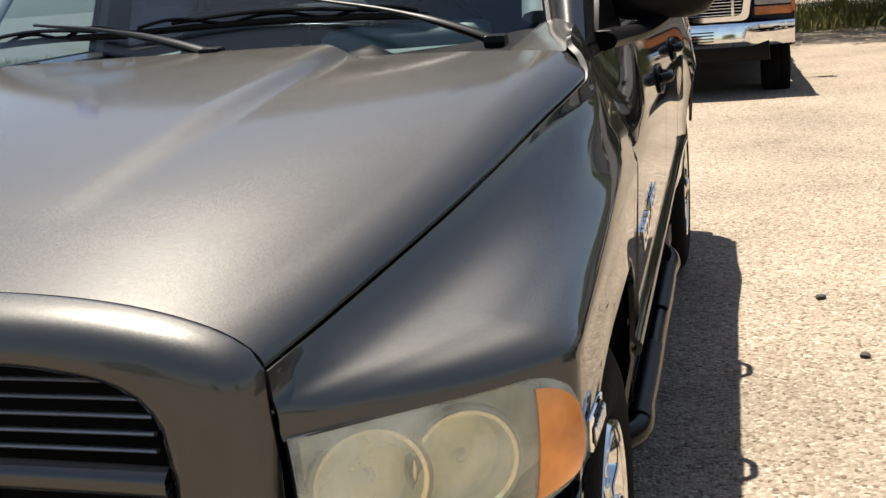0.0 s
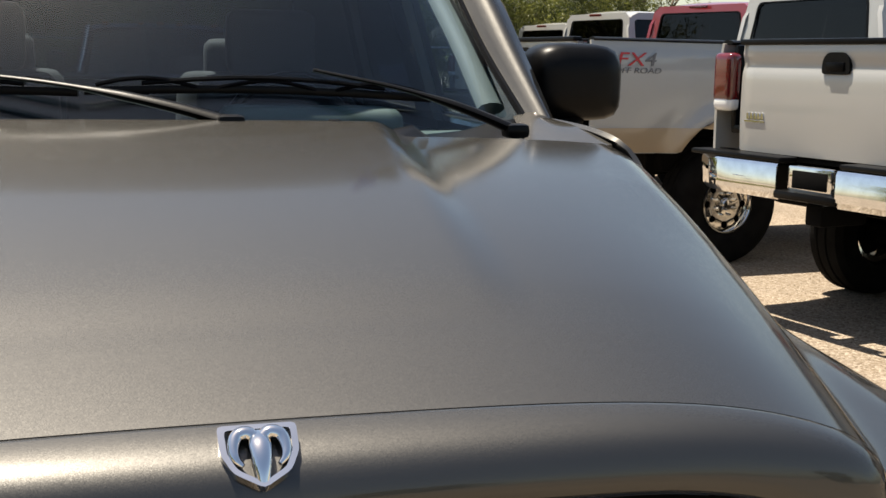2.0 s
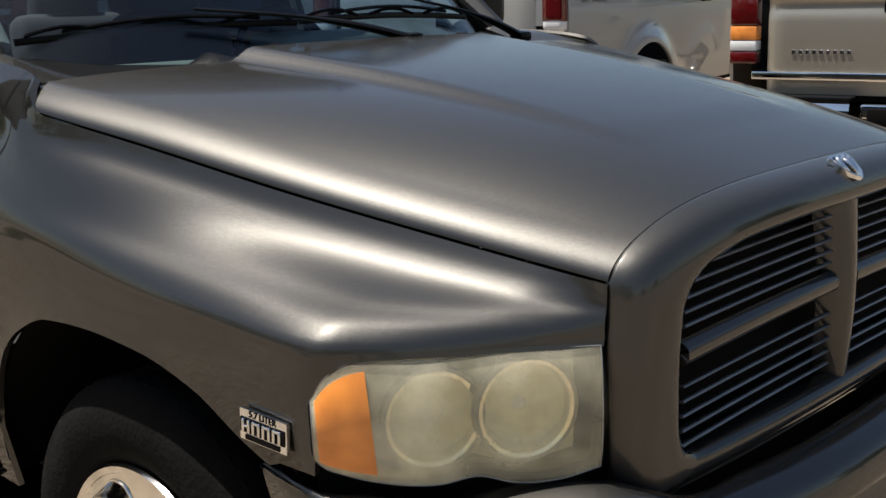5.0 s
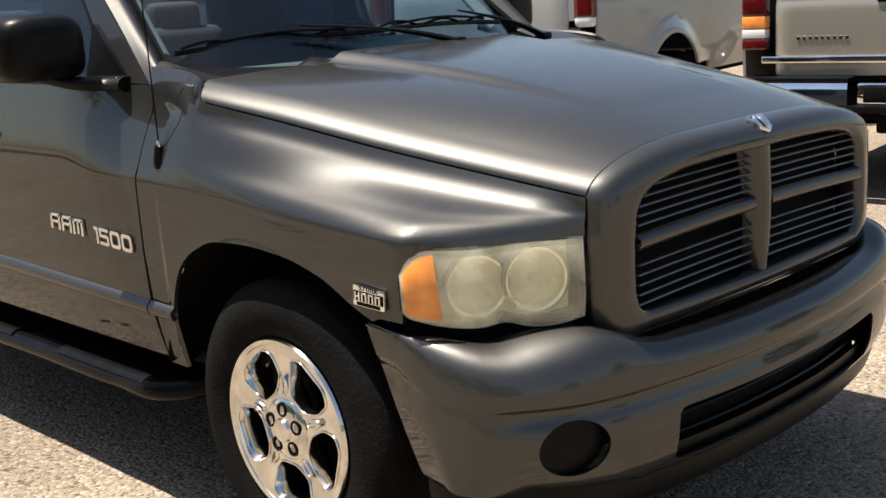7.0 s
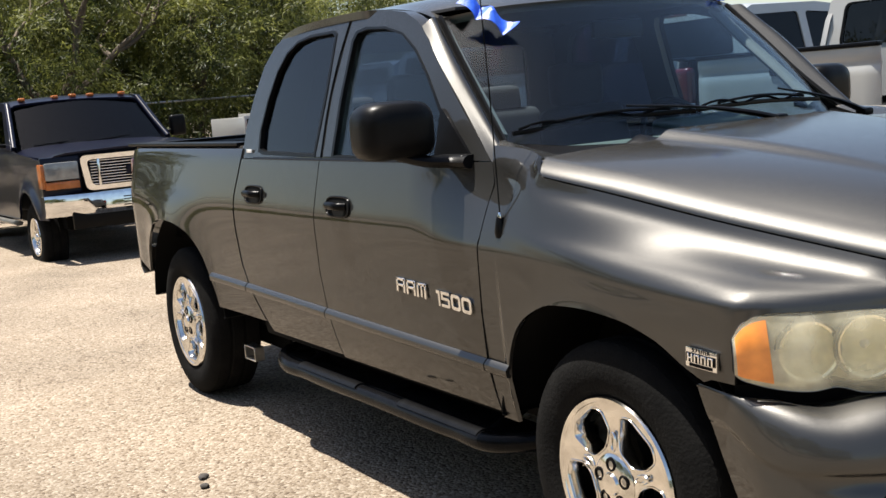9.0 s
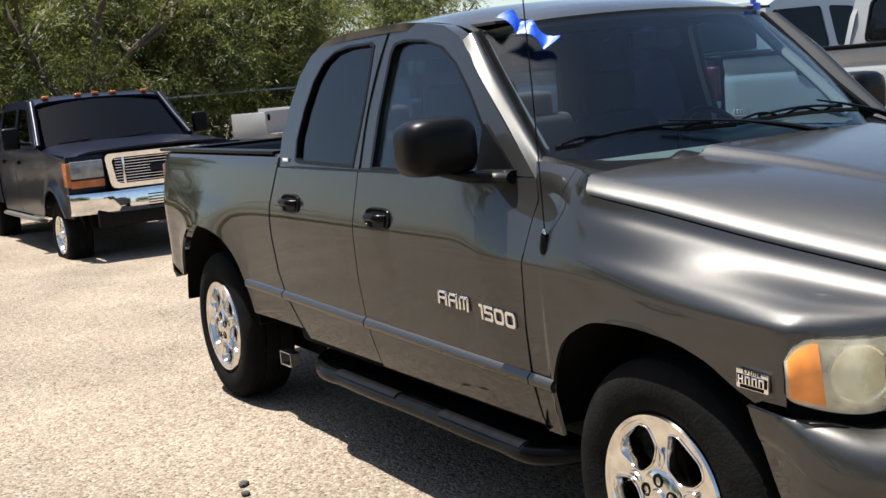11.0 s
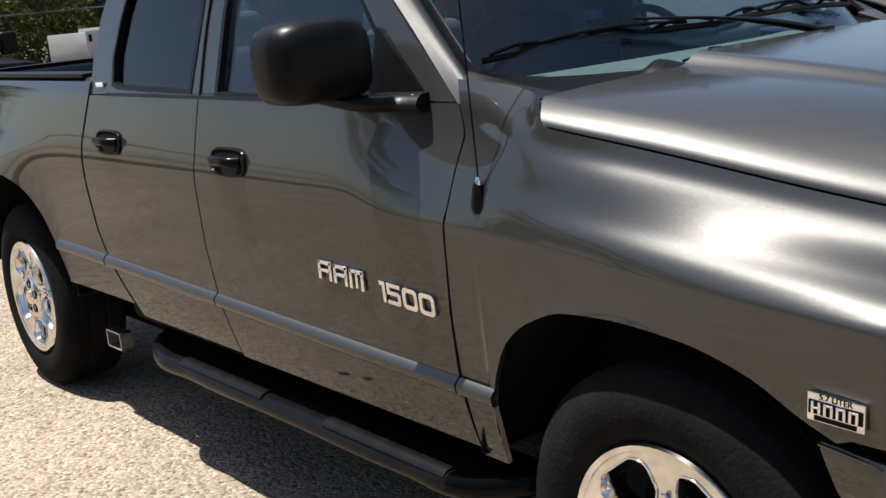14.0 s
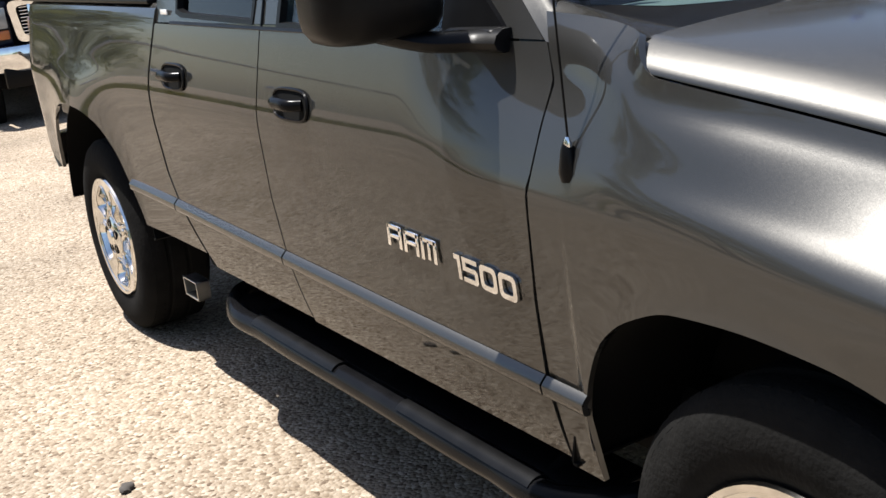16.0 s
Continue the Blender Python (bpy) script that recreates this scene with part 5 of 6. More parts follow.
# ---- aerial, badges, tape ----
def build_small():
    a = new("aerial")
    a.parent = pickup
    tagged(a, "thin whip aerial with black base")
    revolve("aerial_base", [(0.004, 0.0), (0.016, 0.004), (0.019, 0.02), (0.012, 0.06), (0.006, 0.075)], 16, BLACK, a, axis="z", at=(-0.966, 0.466, 1.060))
    revolve("aerial_collar", [(0.007, 0.0), (0.008, 0.012), (0.004, 0.022)], 10, CHROME, a, axis="z", at=(-0.966, 0.463, 1.120))
    tube("aerial_mast", [(-0.966, 0.462, 1.13), (-0.958, 0.482, 1.5), (-0.95, 0.512, 1.88)], 0.0022, SATIN, a, n=6)
    for s in (1, -1):
        # lettering lies on the door: text x runs along -y on the right-hand side, +y on the left
        def on_side(y, z, up=0.0):
            x = float(side_x(y, z)) + 0.004
            ex = Vector((0, -1, 0)) if s < 0 else Vector((0, 1, 0))
            ez = Vector((s, 0, 0))
            ey = ez.cross(ex)
            return Matrix(((ex.x, ey.x, ez.x, s * x), (ex.y, ey.y, ez.y, y), (ex.z, ey.z, ez.z, z), (0, 0, 0, 1)))
        tilt = Matrix.Rotation(radians(-2.2 * (1 if s < 0 else -1)), 4, "Z")
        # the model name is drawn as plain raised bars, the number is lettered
        b = new("door_badge")
        b.parent = pickup
        tagged(b, "chrome raised lettering on the door")
        m1 = on_side(1.018, 0.853) @ tilt
        for k in range(3):
            bm = bmesh.new()
            x0 = -0.074 + k * 0.072
            for dx, w, dz, h in ((-0.026, 0.011, 0, 0.052), (0.024, 0.011, 0, 0.052), (0, 0.06, 0.021, 0.011), (0, 0.052, 0.000 if k < 2 else 0.006, 0.010)):
                if k == 2 and dz == 0.006:
                    dx, w, dz, h = 0, 0.010, 0, 0.044
                box_bm((w, h, 0.006), (x0 + dx, dz, 0.002), 0.0015, 1, bm=bm)
            bm.transform(m1)
            part("raised_letter", bm, CHROME, b)
        # broad square-shouldered digits
        m2 = on_side(0.752, 0.834) @ tilt
        for k, digit in enumerate("1500"):
            x0 = (-0.083, -0.042, 0.022, 0.087)[k]

            def stand(u, w, d, x0=x0):
                return tuple(m2 @ Vector((x0 + u - 0.10 * w, w, 0.004 - d)))
            if digit == "1":
                rim_, hole = [[(-0.016, 0.026), (0.007, 0.026), (0.007, -0.026), (-0.005, -0.026), (-0.005, 0.015), (-0.016, 0.015)]], []
            elif digit == "5":
                rim_, hole = [[(-0.027, 0.026), (0.027, 0.026), (0.027, 0.016), (-0.015, 0.016), (-0.015, 0.007), (0.020, 0.007), (0.027, 0.001), (0.027, -0.020), (0.020, -0.026), (-0.027, -0.026), (-0.027, -0.016), (0.015, -0.016), (0.015, -0.003), (-0.027, -0.003)]], []
            else:
                rim_, hole = [rounded([(-0.029, -0.026), (0.029, -0.026), (0.029, 0.026), (-0.029, 0.026)], 0.015, 5)], [rounded([(-0.017, -0.015), (0.017, -0.015), (0.017, 0.015), (-0.017, 0.015)], 0.008, 4)]
            plate("raised_digit", rim_[0], hole, stand, 0.006, CHROME, b)
        # engine badge on the wing: a chrome plate with dark bars and lettering
        e = new("wing_badge")
        e.parent = pickup
        tagged(e, "chrome and black engine badge on the wing")
        ex = Vector((0.05, -1 if s < 0 else 1, 0)).normalized()
        ez = Vector((s, 0, 0)) - ex * Vector((s, 0, 0)).dot(ex)
        ez.normalize()
        ey = ez.cross(ex)
        me_ = Matrix(((ex.x, ey.x, ez.x, s * 0.990), (ex.y, ey.y, ez.y, -0.410), (ex.z, ey.z, ez.z, 0.826), (0, 0, 0, 1))) @ Matrix.Rotation(radians(-3 if s < 0 else 3), 4, "Z")
        bm = box_bm((0.102, 0.050, 0.008), (0, 0, 0), 0.003, 2)
        bm.transform(me_)
        part("badge_plate", bm, CHROME, e)
        bm = box_bm((0.096, 0.024, 0.003), (0, 0, 0.0045), 0.001, 1)
        bm.transform(me_)
        part("badge_field", bm, SATIN, e)
        for k in range(4):
            bm = bmesh.new()
            x0 = -0.033 + k * 0.022
            for dx, w, dy, h in ((-0.006, 0.005, 0, 0.021), (0.006, 0.005, 0, 0.021), (0, 0.016, 0.008 if k > 0 else 0, 0.004)):
                box_bm((w, h, 0.004), (x0 + dx, dy, 0.007), 0.0008, 1, bm=bm)
            bm.transform(me_)
            part("badge_letter", bm, CHROME, e)
        text_part("badge_text", "5.7 LITER", 0.015, 0.0008, me_ @ Matrix.Translation((0, 0.0185, 0.0045)), SATIN, e)
        bm = box_bm((0.075, 0.008, 0.002), (0, -0.0185, 0.0045), 0.0005, 1)
        bm.transform(me_)
        part("badge_bar", bm, SATIN, e)
        # small decal behind the rear side window
        bm = box_bm((0.004, 0.06, 0.016), (s * 0.935, 2.515, 1.320), 0.001)
        part("pillar_decal", bm, CLEARLENS, pickup, "small pale decal")
    # strips of blue tape on the windscreen's upper corners
    tape = thing("tape_strip", "crumpled strip of blue masking tape on the windscreen corner", "tape")
    g = []
    p0, p1 = np.array((-0.665, 1.045, 1.825)), np.array((-0.575, 0.90, 1.715))
    for k in np.linspace(0, 1, 14):
        c = p0 + (p1 - p0) * k
        row = []
        for w in np.linspace(-1, 1, 6):
            row.append((c[0] + 0.030 * w + 0.008 * math.sin(k * 9), c[1] - 0.006 - 0.012 * math.sin(k * 13 + w * 2), c[2] + 0.012 * w + 0.012 * math.cos(k * 11 + w)))
        g.append(row)
    sheet("tape_band", g, 0.002, BLUETAPE, tape, inside=(0, 1.6, 1.2))
    tape2 = thing("tape_strip", "small tag of blue tape on the windscreen's top edge", "tape")
    g = [[(0.55 + 0.05 * a, 1.045 - 0.01 * math.sin(a * 5), 1.805 + 0.014 * b) for b in (-1, 0, 1)] for a in np.linspace(0, 1, 8)]
    sheet("tape_band", g, 0.003, BLUETAPE, tape2, inside=(0, 1.6, 1.2))
    part("tape_knot", box_bm((0.02, 0.02, 0.03), (0.545, 1.04, 1.83), 0.007), BLUETAPE, tape2)


build_small()


# ---- the other parked pickups: tail at y = 0, nose towards -y, x to the truck's left ----
def truck_side(name, s, ys, low, top, width, material, truck, lift, arch=None):
    grid = []
    for y in ys:
        lo = low + lift
        if arch:
            for cy, r in arch:
                d = abs(y - cy)
                if d < r:
                    lo = max(lo, 0.40 + lift * 0.75 + math.sqrt(r * r - d * d) * 1.02)
        hi = (top(y) if callable(top) else top) + lift
        col = []
        for k in np.linspace(0, 1, 26):
            z = lo + (hi - lo) * k
            zz = z - lift
            x = width * float(curve(zz, [0.5, 0.62, 0.80, 1.10, 1.30, 1.345, 1.365, 1.39, 1.43], [0.955, 0.975, 0.995, 1.0, 0.990, 0.986, 0.972, 0.968, 0.960]))
            if arch:
                for cy, r in arch:
                    d = math.hypot(y - cy, z - 0.40 - lift * 0.75)
                    x += 0.050 * math.exp(-((d - r - 0.02) / 0.085) ** 2) * (1 if z < 1.38 + lift else 0)
            col.append((s * x, y, z))
        grid.append(col)
    return sheet(name, grid, 0.02, material, truck, inside=(0, float(np.mean(ys)), 0.9 + lift))


def arch_ys(a, b, cy, r):
    return sorted(set([a, b] + list(np.linspace(a, b, 10)) + list(cy + r * np.cos(np.linspace(0.02, math.pi - 0.02, 24)))))


def build_truck(name, label, m, body, lift=0.0, lamp="ford", lower=None, decal=False, face="full", tyre=0.42, group="", bed=2.06, axle=None):
    t = thing(name, label, "pickup truck", m, group)
    E = 2.06 - bed
    BEDF, AX_R, AX_F = -bed, axle or -1.22 + 0.6 * E, -5.02 + E
    H = lift
    ARCH = 0.50 + 0.3 * max(0, lift - 0.02)
    for s in (1, -1):
        truck_side("bed_side", s, [y for y in arch_ys(BEDF, 0, AX_R, ARCH) if BEDF <= y <= 0], 0.64, 1.43, 1.0, body, t, H, [(AX_R, ARCH)])
        truck_side("rear_door", s, np.linspace(BEDF - 0.012, E - 3.10, 8), 0.56, 1.38, 0.985, body, t, H)
        truck_side("front_door", s, np.linspace(E - 3.112, E - 4.26, 8), 0.56, 1.37, 0.985, body, t, H)
        truck_side("front_wing", s, [y for y in arch_ys(E - 5.70, E - 4.272, AX_F, 0.50) if E - 5.70 <= y <= E - 4.272], 0.62, lambda y: 1.26 + 0.10 * (y + 5.7 - E) / 1.43, 0.99, body, t, H, [(AX_F, 0.50)])
        if lower:
            truck_side("lower_panel", s, [y for y in arch_ys(AX_R + 0.1, -0.02, AX_R, ARCH) if AX_R + 0.1 <= y <= -0.02], 0.645, 0.82, 1.006, lower, t, H, [(AX_R, ARCH)])
        # upper cab side with its windows
        outer = [(BEDF - 0.02, 1.38 + H), (BEDF - 0.04, 1.70 + H), (BEDF - 0.12, 1.88 + H), (BEDF - 0.25, 1.93 + H), (E - 3.35, 1.945 + H), (E - 3.62, 1.92 + H), (E - 4.02, 1.58 + H), (E - 4.28, 1.37 + H)]
        w1 = rounded([(E - 2.20, 1.42 + H), (E - 2.22, 1.83 + H), (E - 3.02, 1.85 + H), (E - 3.02, 1.42 + H)], 0.05)
        w2 = rounded([(E - 3.14, 1.42 + H), (E - 3.14, 1.85 + H), (E - 3.56, 1.83 + H), (E - 3.98, 1.42 + H)], 0.05)
        side = lambda y, z, d, s=s: (s * (0.965 - 0.24 * (z - H - 1.38) - d), y, z)
        plate("cab_frame", outer, [w1, w2], side, 0.05, body, t)
        for w in (w1, w2):
            plate("side_window", w, [], lambda y, z, d, s=s: side(y, z, 0.015 + d, s), 0.005, DARKGLASS, t).visible_shadow = False
        # mirrors and handles
        mir_ = part("door_mirror", box_bm((0.20, 0.10, 0.26), (s * 1.17, E - 3.98, 1.50 + H), 0.04, 3), BLACK, t, "black door mirror")
        tube("mirror_arm", [(s * 0.95, E - 3.98, 1.42 + H), (s * 1.10, E - 3.98, 1.44 + H)], 0.025, BLACK, mir_, n=8)
        for y in (E - 2.42, E - 3.30):
            part("door_handle", box_bm((0.03, 0.18, 0.05), (s * 0.995, y, 1.20 + H), 0.012), BLACK, t)
        for y in (AX_R, AX_F):
            build_wheel(t, s, y, 0.965, tyre, 0.215, "disc")
            part("inner_arch", box_bm((0.04, 1.05, 0.62), (s * 0.64, y, 0.80 + H * 0.8), 0.01), WELL, t)
        # tail light
        lx = s * 0.905
        tl = new("tail_light")
        tl.parent = t
        if lamp == "ford":
            part("red_lens", box_bm((0.168, 0.10, 0.30), (lx, -0.004, 1.225 + H), 0.048, 4), REDLENS, tl, "tall red tail lens")
            part("white_lens", box_bm((0.160, 0.096, 0.10), (lx, -0.005, 1.075 + H), 0.045, 4), CLEARLENS, tl, "clear reversing lens")
        else:
            for dz, hh, mm in ((1.285, 0.17, REDLENS), (1.155, 0.085, AMBER), (1.08, 0.062, CLEARLENS), (1.01, 0.075, REDLENS)):
                part("lens", box_bm((0.165, 0.09, hh), (lx, 0.0, dz + H), 0.012, 2), mm, tl)
        tube("rail_cap", [(s * 0.935, y, 1.435 + H) for y in np.linspace(BEDF + 0.02, -0.02, 6)], 0.048, BLACK, t, "black bed rail cap", n=8, flat=0.3)
        part("bed_inner", box_bm((0.04, bed - 0.06, 0.50), (s * 0.86, BEDF / 2, 1.17 + H), 0.01), SATIN, t)
    # bed and tailgate
    part("bed_floor", box_bm((1.75, bed - 0.06, 0.05), (0, BEDF / 2, 0.92 + H), 0.01), SATIN, t)
    g = []
    for z in np.linspace(0.80, 1.425, 22):
        dent = -0.014 * math.exp(-((z - 1.31) / 0.035) ** 2) + 0.006 * math.exp(-((z - 1.36) / 0.04) ** 2)
        g.append([(x, 0.02 + dent + 0.008 * math.sin((z - 0.8) / 0.62 * math.pi) - 0.03 * max(0, (abs(x) - 0.74) / 0.03), z + H) for x in np.linspace(-0.765, 0.765, 25)])
    gate = sheet("tailgate", g, 0.05, body, t, inside=(0, -0.5, 1.1 + H))
    part("tailgate_cap", box_bm((1.53, 0.075, 0.035), (0, -0.002, 1.435 + H), 0.012), BLACK, gate, "black tailgate cap")
    hb = rounded([(-0.10, -0.055), (0.10, -0.055), (0.095, 0.025), (0.06, 0.062), (-0.06, 0.062), (-0.095, 0.025)], 0.025, 4)
    plate("tailgate_handle", hb, [], lambda x, z, d: (x, 0.036 - d, z + 1.315 + H), 0.03, BLACK, gate, "black tailgate handle recess")
    part("handle_paddle", box_bm((0.13, 0.016, 0.05), (0, 0.037, 1.30 + H), 0.007), SATIN, gate)
    part("gap_strip", box_bm((1.86, 0.02, 0.04), (0, -0.005, 0.785 + H), 0.005), WELL, t)
    if lamp == "ford":
        bm = bmesh.new()
        for k in range(5):
            box_bm((0.022, 0.006, 0.040), (0.665 - 0.030 * k, 0.030, 1.008 + H), 0.002, 1, bm=bm)
        box_bm((0.17, 0.004, 0.010), (0.61, 0.029, 0.978 + H), 0.001, 1, bm=bm)
        part("gate_badge", bm, CHROME, gate, "chrome model badge bars")
        ov = revolve("gate_oval", [(0.002, 0.010), (0.9, 0.010), (1.0, 0.004), (1.02, 0.0)], 28, CHROME, gate, "chrome oval badge", axis="y")
        ov.matrix_world = t.matrix_world @ Matrix.Translation((-0.55, 0.026, 0.975 + H)) @ Matrix.Diagonal((0.075, 1, 0.035, 1))
    else:
        bm = bmesh.new()
        for k in range(9):
            box_bm((0.026, 0.006, 0.026), (0.60 - 0.040 * k, 0.030, 1.045 + H), 0.002, 1, bm=bm)
        part("gate_badge", bm, CHROME, gate, "chrome model name bars")
        part("gate_trim", box_bm((1.70, 0.02, 0.05), (0, 0.030, 0.905 + H), 0.012), CHROME, t, "bright trim strip")
    if decal:
        # off-road decal on the bed side
        for s in (1, -1):
            ex = Vector((0, 1 if s > 0 else -1, 0))
            ez = Vector((s, 0, 0))
            ey = ez.cross(ex)
            mm = Matrix(((ex.x, ey.x, ez.x, s * 1.001), (ex.y, ey.y, ez.y, -0.36), (ex.z, ey.z, ez.z, 1.275 + H), (0, 0, 0, 1)))
            sh = Matrix(((1.45, 0.25, 0, 0), (0, 1, 0, 0), (0, 0, 1, 0), (0, 0, 0, 1)))
            text_part("decal", "FX", 0.135, 0.001, mm @ Matrix.Translation((-0.055, 0.02, 0)) @ sh, DECALRED, t, "red off-road decal")
            text_part("decal", "4", 0.135, 0.001, mm @ Matrix.Translation((0.105, 0.02, 0)) @ sh, DECALGREY, t, "grey decal numeral")
            text_part("decal", "OFF ROAD", 0.055, 0.001, mm @ Matrix.Translation((0, -0.055, 0)) @ sh, DECALGREY, t, "grey decal lettering")
    # rear bumper with step pad
    for s in (1, -1):
        g = []
        for x in np.linspace(0.22, 0.985, 14):
            yb = 0.20 - 0.11 * max(0, (x - 0.62) / 0.365) ** 2
            g.append([(s * x, yb - 0.10, 0.765 + H), (s * x, yb - 0.01, 0.765 + H), (s * x, yb, 0.745 + H), (s * x, yb, 0.60 + H), (s * x, yb - 0.03, 0.565 + H)])
        sheet("rear_bumper", g, 0.012, CHROME, t, "chrome rear bumper half", inside=(s * 0.5, -0.3, 0.66 + H))
        part("bumper_pad", box_bm((0.76, 0.14, 0.03), (s * 0.60, 0.115, 0.785 + H), 0.012), BLACK, t, "grey rubber step pad")
    part("bumper_centre", box_bm((0.46, 0.10, 0.05), (0, 0.16, 0.60 + H), 0.02), BLACK, t)
    part("hitch_frame", box_bm((0.34, 0.04, 0.15), (0, 0.145, 0.69 + H), 0.02), CHROME, t, "chrome plate bracket")
    part("plate_recess", box_bm((0.26, 0.03, 0.10), (0, 0.155, 0.69 + H), 0.008), WELL, t)
    part("hitch", box_bm((0.12, 0.35, 0.12), (0, -0.05, 0.50 + H), 0.02), WELL, t)
    # cab: roof, rear wall, windscreen, hood
    g = [[(x, y, 1.945 + H + 0.035 * (1 - (x / 0.83) ** 2) - 0.05 * max(0, abs(x) - 0.72) / 0.11 - 0.05 * max(0, (y + 2.45 - E) / 0.3) ** 2 - 0.05 * max(0, (E - 3.4 - y) / 0.25) ** 2) for x in np.linspace(-0.835, 0.835, 17)] for y in np.linspace(E - 2.16, E - 3.66, 16)]
    sheet("roof", g, 0.03, body, t, inside=(0, E - 2.9, 1.2 + H))
    back = [(-0.97, 1.0 + H), (0.97, 1.0 + H), (0.96, 1.40 + H), (0.85, 1.86 + H), (0.74, 1.93 + H), (-0.74, 1.93 + H), (-0.85, 1.86 + H), (-0.96, 1.40 + H)]
    rw = rounded([(-0.74, 1.47 + H), (0.74, 1.47 + H), (0.68, 1.83 + H), (-0.68, 1.83 + H)], 0.06)
    bp = lambda x, z, d: (x, BEDF - 0.03 - 0.10 * max(0, z - H - 1.4) - d, z)
    plate("cab_back", back, [rw], bp, 0.04, body, t)
    plate("rear_window", rw, [], lambda x, z, d: bp(x, z, 0.01 + d), 0.005, DARKGLASS, t).visible_shadow = False
    plate("rear_window_seal", [(x * 1.03, 1.65 + H + (z - 1.65 - H) * 1.06) for x, z in rw], [rw], lambda x, z, d: bp(x, z, -0.006 + d), 0.02, BLACK, t)
    part("third_brake_light", box_bm((0.30, 0.03, 0.035), (0, BEDF - 0.045, 1.905 + H), 0.01), REDLENS, t)
    ws = [[(x * (0.92 - 0.13 * k), E - 4.36 + 0.72 * k + 0.10 * (x ** 2) * 1.0, 1.37 + H + 0.55 * k) for x in np.linspace(-0.92, 0.92, 13)] for k in np.linspace(0, 1, 8)]
    sheet("windscreen", ws, 0.006, DARKGLASS, t, inside=(0, -3, 1.5 + H)).visible_shadow = False
    for s in (1, -1):
        tube("windscreen_pillar", [(s * 0.93, E - 4.27, 1.38 + H), (s * 0.865, E - 3.95, 1.62 + H), (s * 0.80, E - 3.60, 1.90 + H)], 0.035, body, t, n=8)
    part("cab_interior", box_bm((1.7, 1.6, 0.75), (0, E - 3.1, 1.0 + H), 0.1, 3), SEAT, t, "dark seats and cabin")
    for x in (-0.42, 0.42):
        part("head_restraint", box_bm((0.28, 0.12, 0.5), (x, E - 3.25, 1.42 + H), 0.05, 3), SEAT, t)
    part("underbody", box_bm((1.5, 5.3, 0.25), (0, E - 2.9, 0.60 + H), 0.05), WELL, t, "dark chassis")
    part("axle", box_bm((1.8, 0.14, 0.14), (0, AX_R, 0.42), 0.05, 3), WELL, t)
    g = [[(x, y, 1.30 + H + 0.075 * math.sqrt(max(0, (y + 5.75 - E) / 1.5)) + 0.03 * (1 - (x / 0.9) ** 2) - 0.04 * max(0, abs(x) - 0.8) / 0.1) for x in np.linspace(-0.93, 0.93, 19)] for y in np.linspace(E - 5.72, E - 4.27, 14)]
    sheet("hood", g, 0.02, body, t, inside=(0, -5, 0.8 + H))
    if face == "full":
        # chrome grille with bars, lamps with amber corners, chrome bumper
        go = rounded([(-0.55, 0.90 + H), (0.55, 0.90 + H), (0.60, 1.28 + H), (-0.60, 1.28 + H)], 0.07)
        gh = [(x * 0.88, 1.09 + H + (z - 1.09 - H) * 0.74) for x, z in go]
        plate("grille_frame", go, [gh], lambda x, z, d: (x, E - 5.80 + d, z), 0.05, CHROME, t, "chrome grille frame")
        part("grille_backing", box_bm((1.05, 0.02, 0.32), (0, E - 5.745, 1.09 + H), 0.005), WELL, t)
        for k in range(9):
            part("grille_bar", box_bm((0.98, 0.014, 0.010), (0, E - 5.782, 0.965 + H + k * 0.031), 0.003, 1), CHROME, t)
        part("grille_badge", box_bm((0.20, 0.02, 0.085), (0, E - 5.80, 1.09 + H), 0.035, 3), NAVY, t, "oval badge on the grille")
        for s in (1, -1):
            part("grille_divider", box_bm((0.03, 0.03, 0.29), (s * 0.40, E - 5.79, 1.09 + H), 0.008), CHROME, t)
            part("nose_panel", box_bm((0.42, 0.06, 0.42), (s * 0.79, E - 5.70, 1.08 + H), 0.02), body, t)
            hl = new("headlight")
            hl.parent = t
            part("lens", box_bm((0.36, 0.07, 0.19), (s * 0.79, E - 5.745, 1.135 + H), 0.02), HAZE, hl, "clear headlight lens")
            part("turn_lens", box_bm((0.36, 0.07, 0.085), (s * 0.79, E - 5.742, 0.985 + H), 0.015), AMBERLENS, hl, "amber turn signal")
            part("corner_lens", box_bm((0.045, 0.16, 0.26), (s * 0.985, E - 5.68, 1.09 + H), 0.012), AMBERLENS, hl, "amber corner lens")
        g = []
        for x in np.linspace(-1.0, 1.0, 25):
            yb = E - 5.95 + 0.20 * abs(x) ** 3
            g.append([(x, yb + 0.10, 0.885 + H), (x, yb + 0.01, 0.88 + H), (x, yb, 0.85 + H), (x, yb, 0.70 + H), (x, yb + 0.04, 0.65 + H)])
        sheet("front_bumper", g, 0.012, CHROME, t, "chrome front bumper", inside=(0, E - 5.2, 0.8 + H))
        part("air_dam", box_bm((1.5, 0.06, 0.20), (0, E - 5.84, 0.60 + H), 0.02), BLACK, t, "black lower air dam")
        for k in range(5):
            part("lower_slot_bar", box_bm((0.42, 0.01, 0.012), (0, E - 5.955, 0.69 + H + k * 0.03), 0.003, 1), SATIN, t)
        for x in (-0.62, -0.22, 0.0, 0.22, 0.62):
            part("cab_light", box_bm((0.075, 0.10, 0.035), (x, E - 3.56, 1.972 + H - 0.02 * abs(x)), 0.014, 3), AMBERLENS, t, "amber cab roof light")
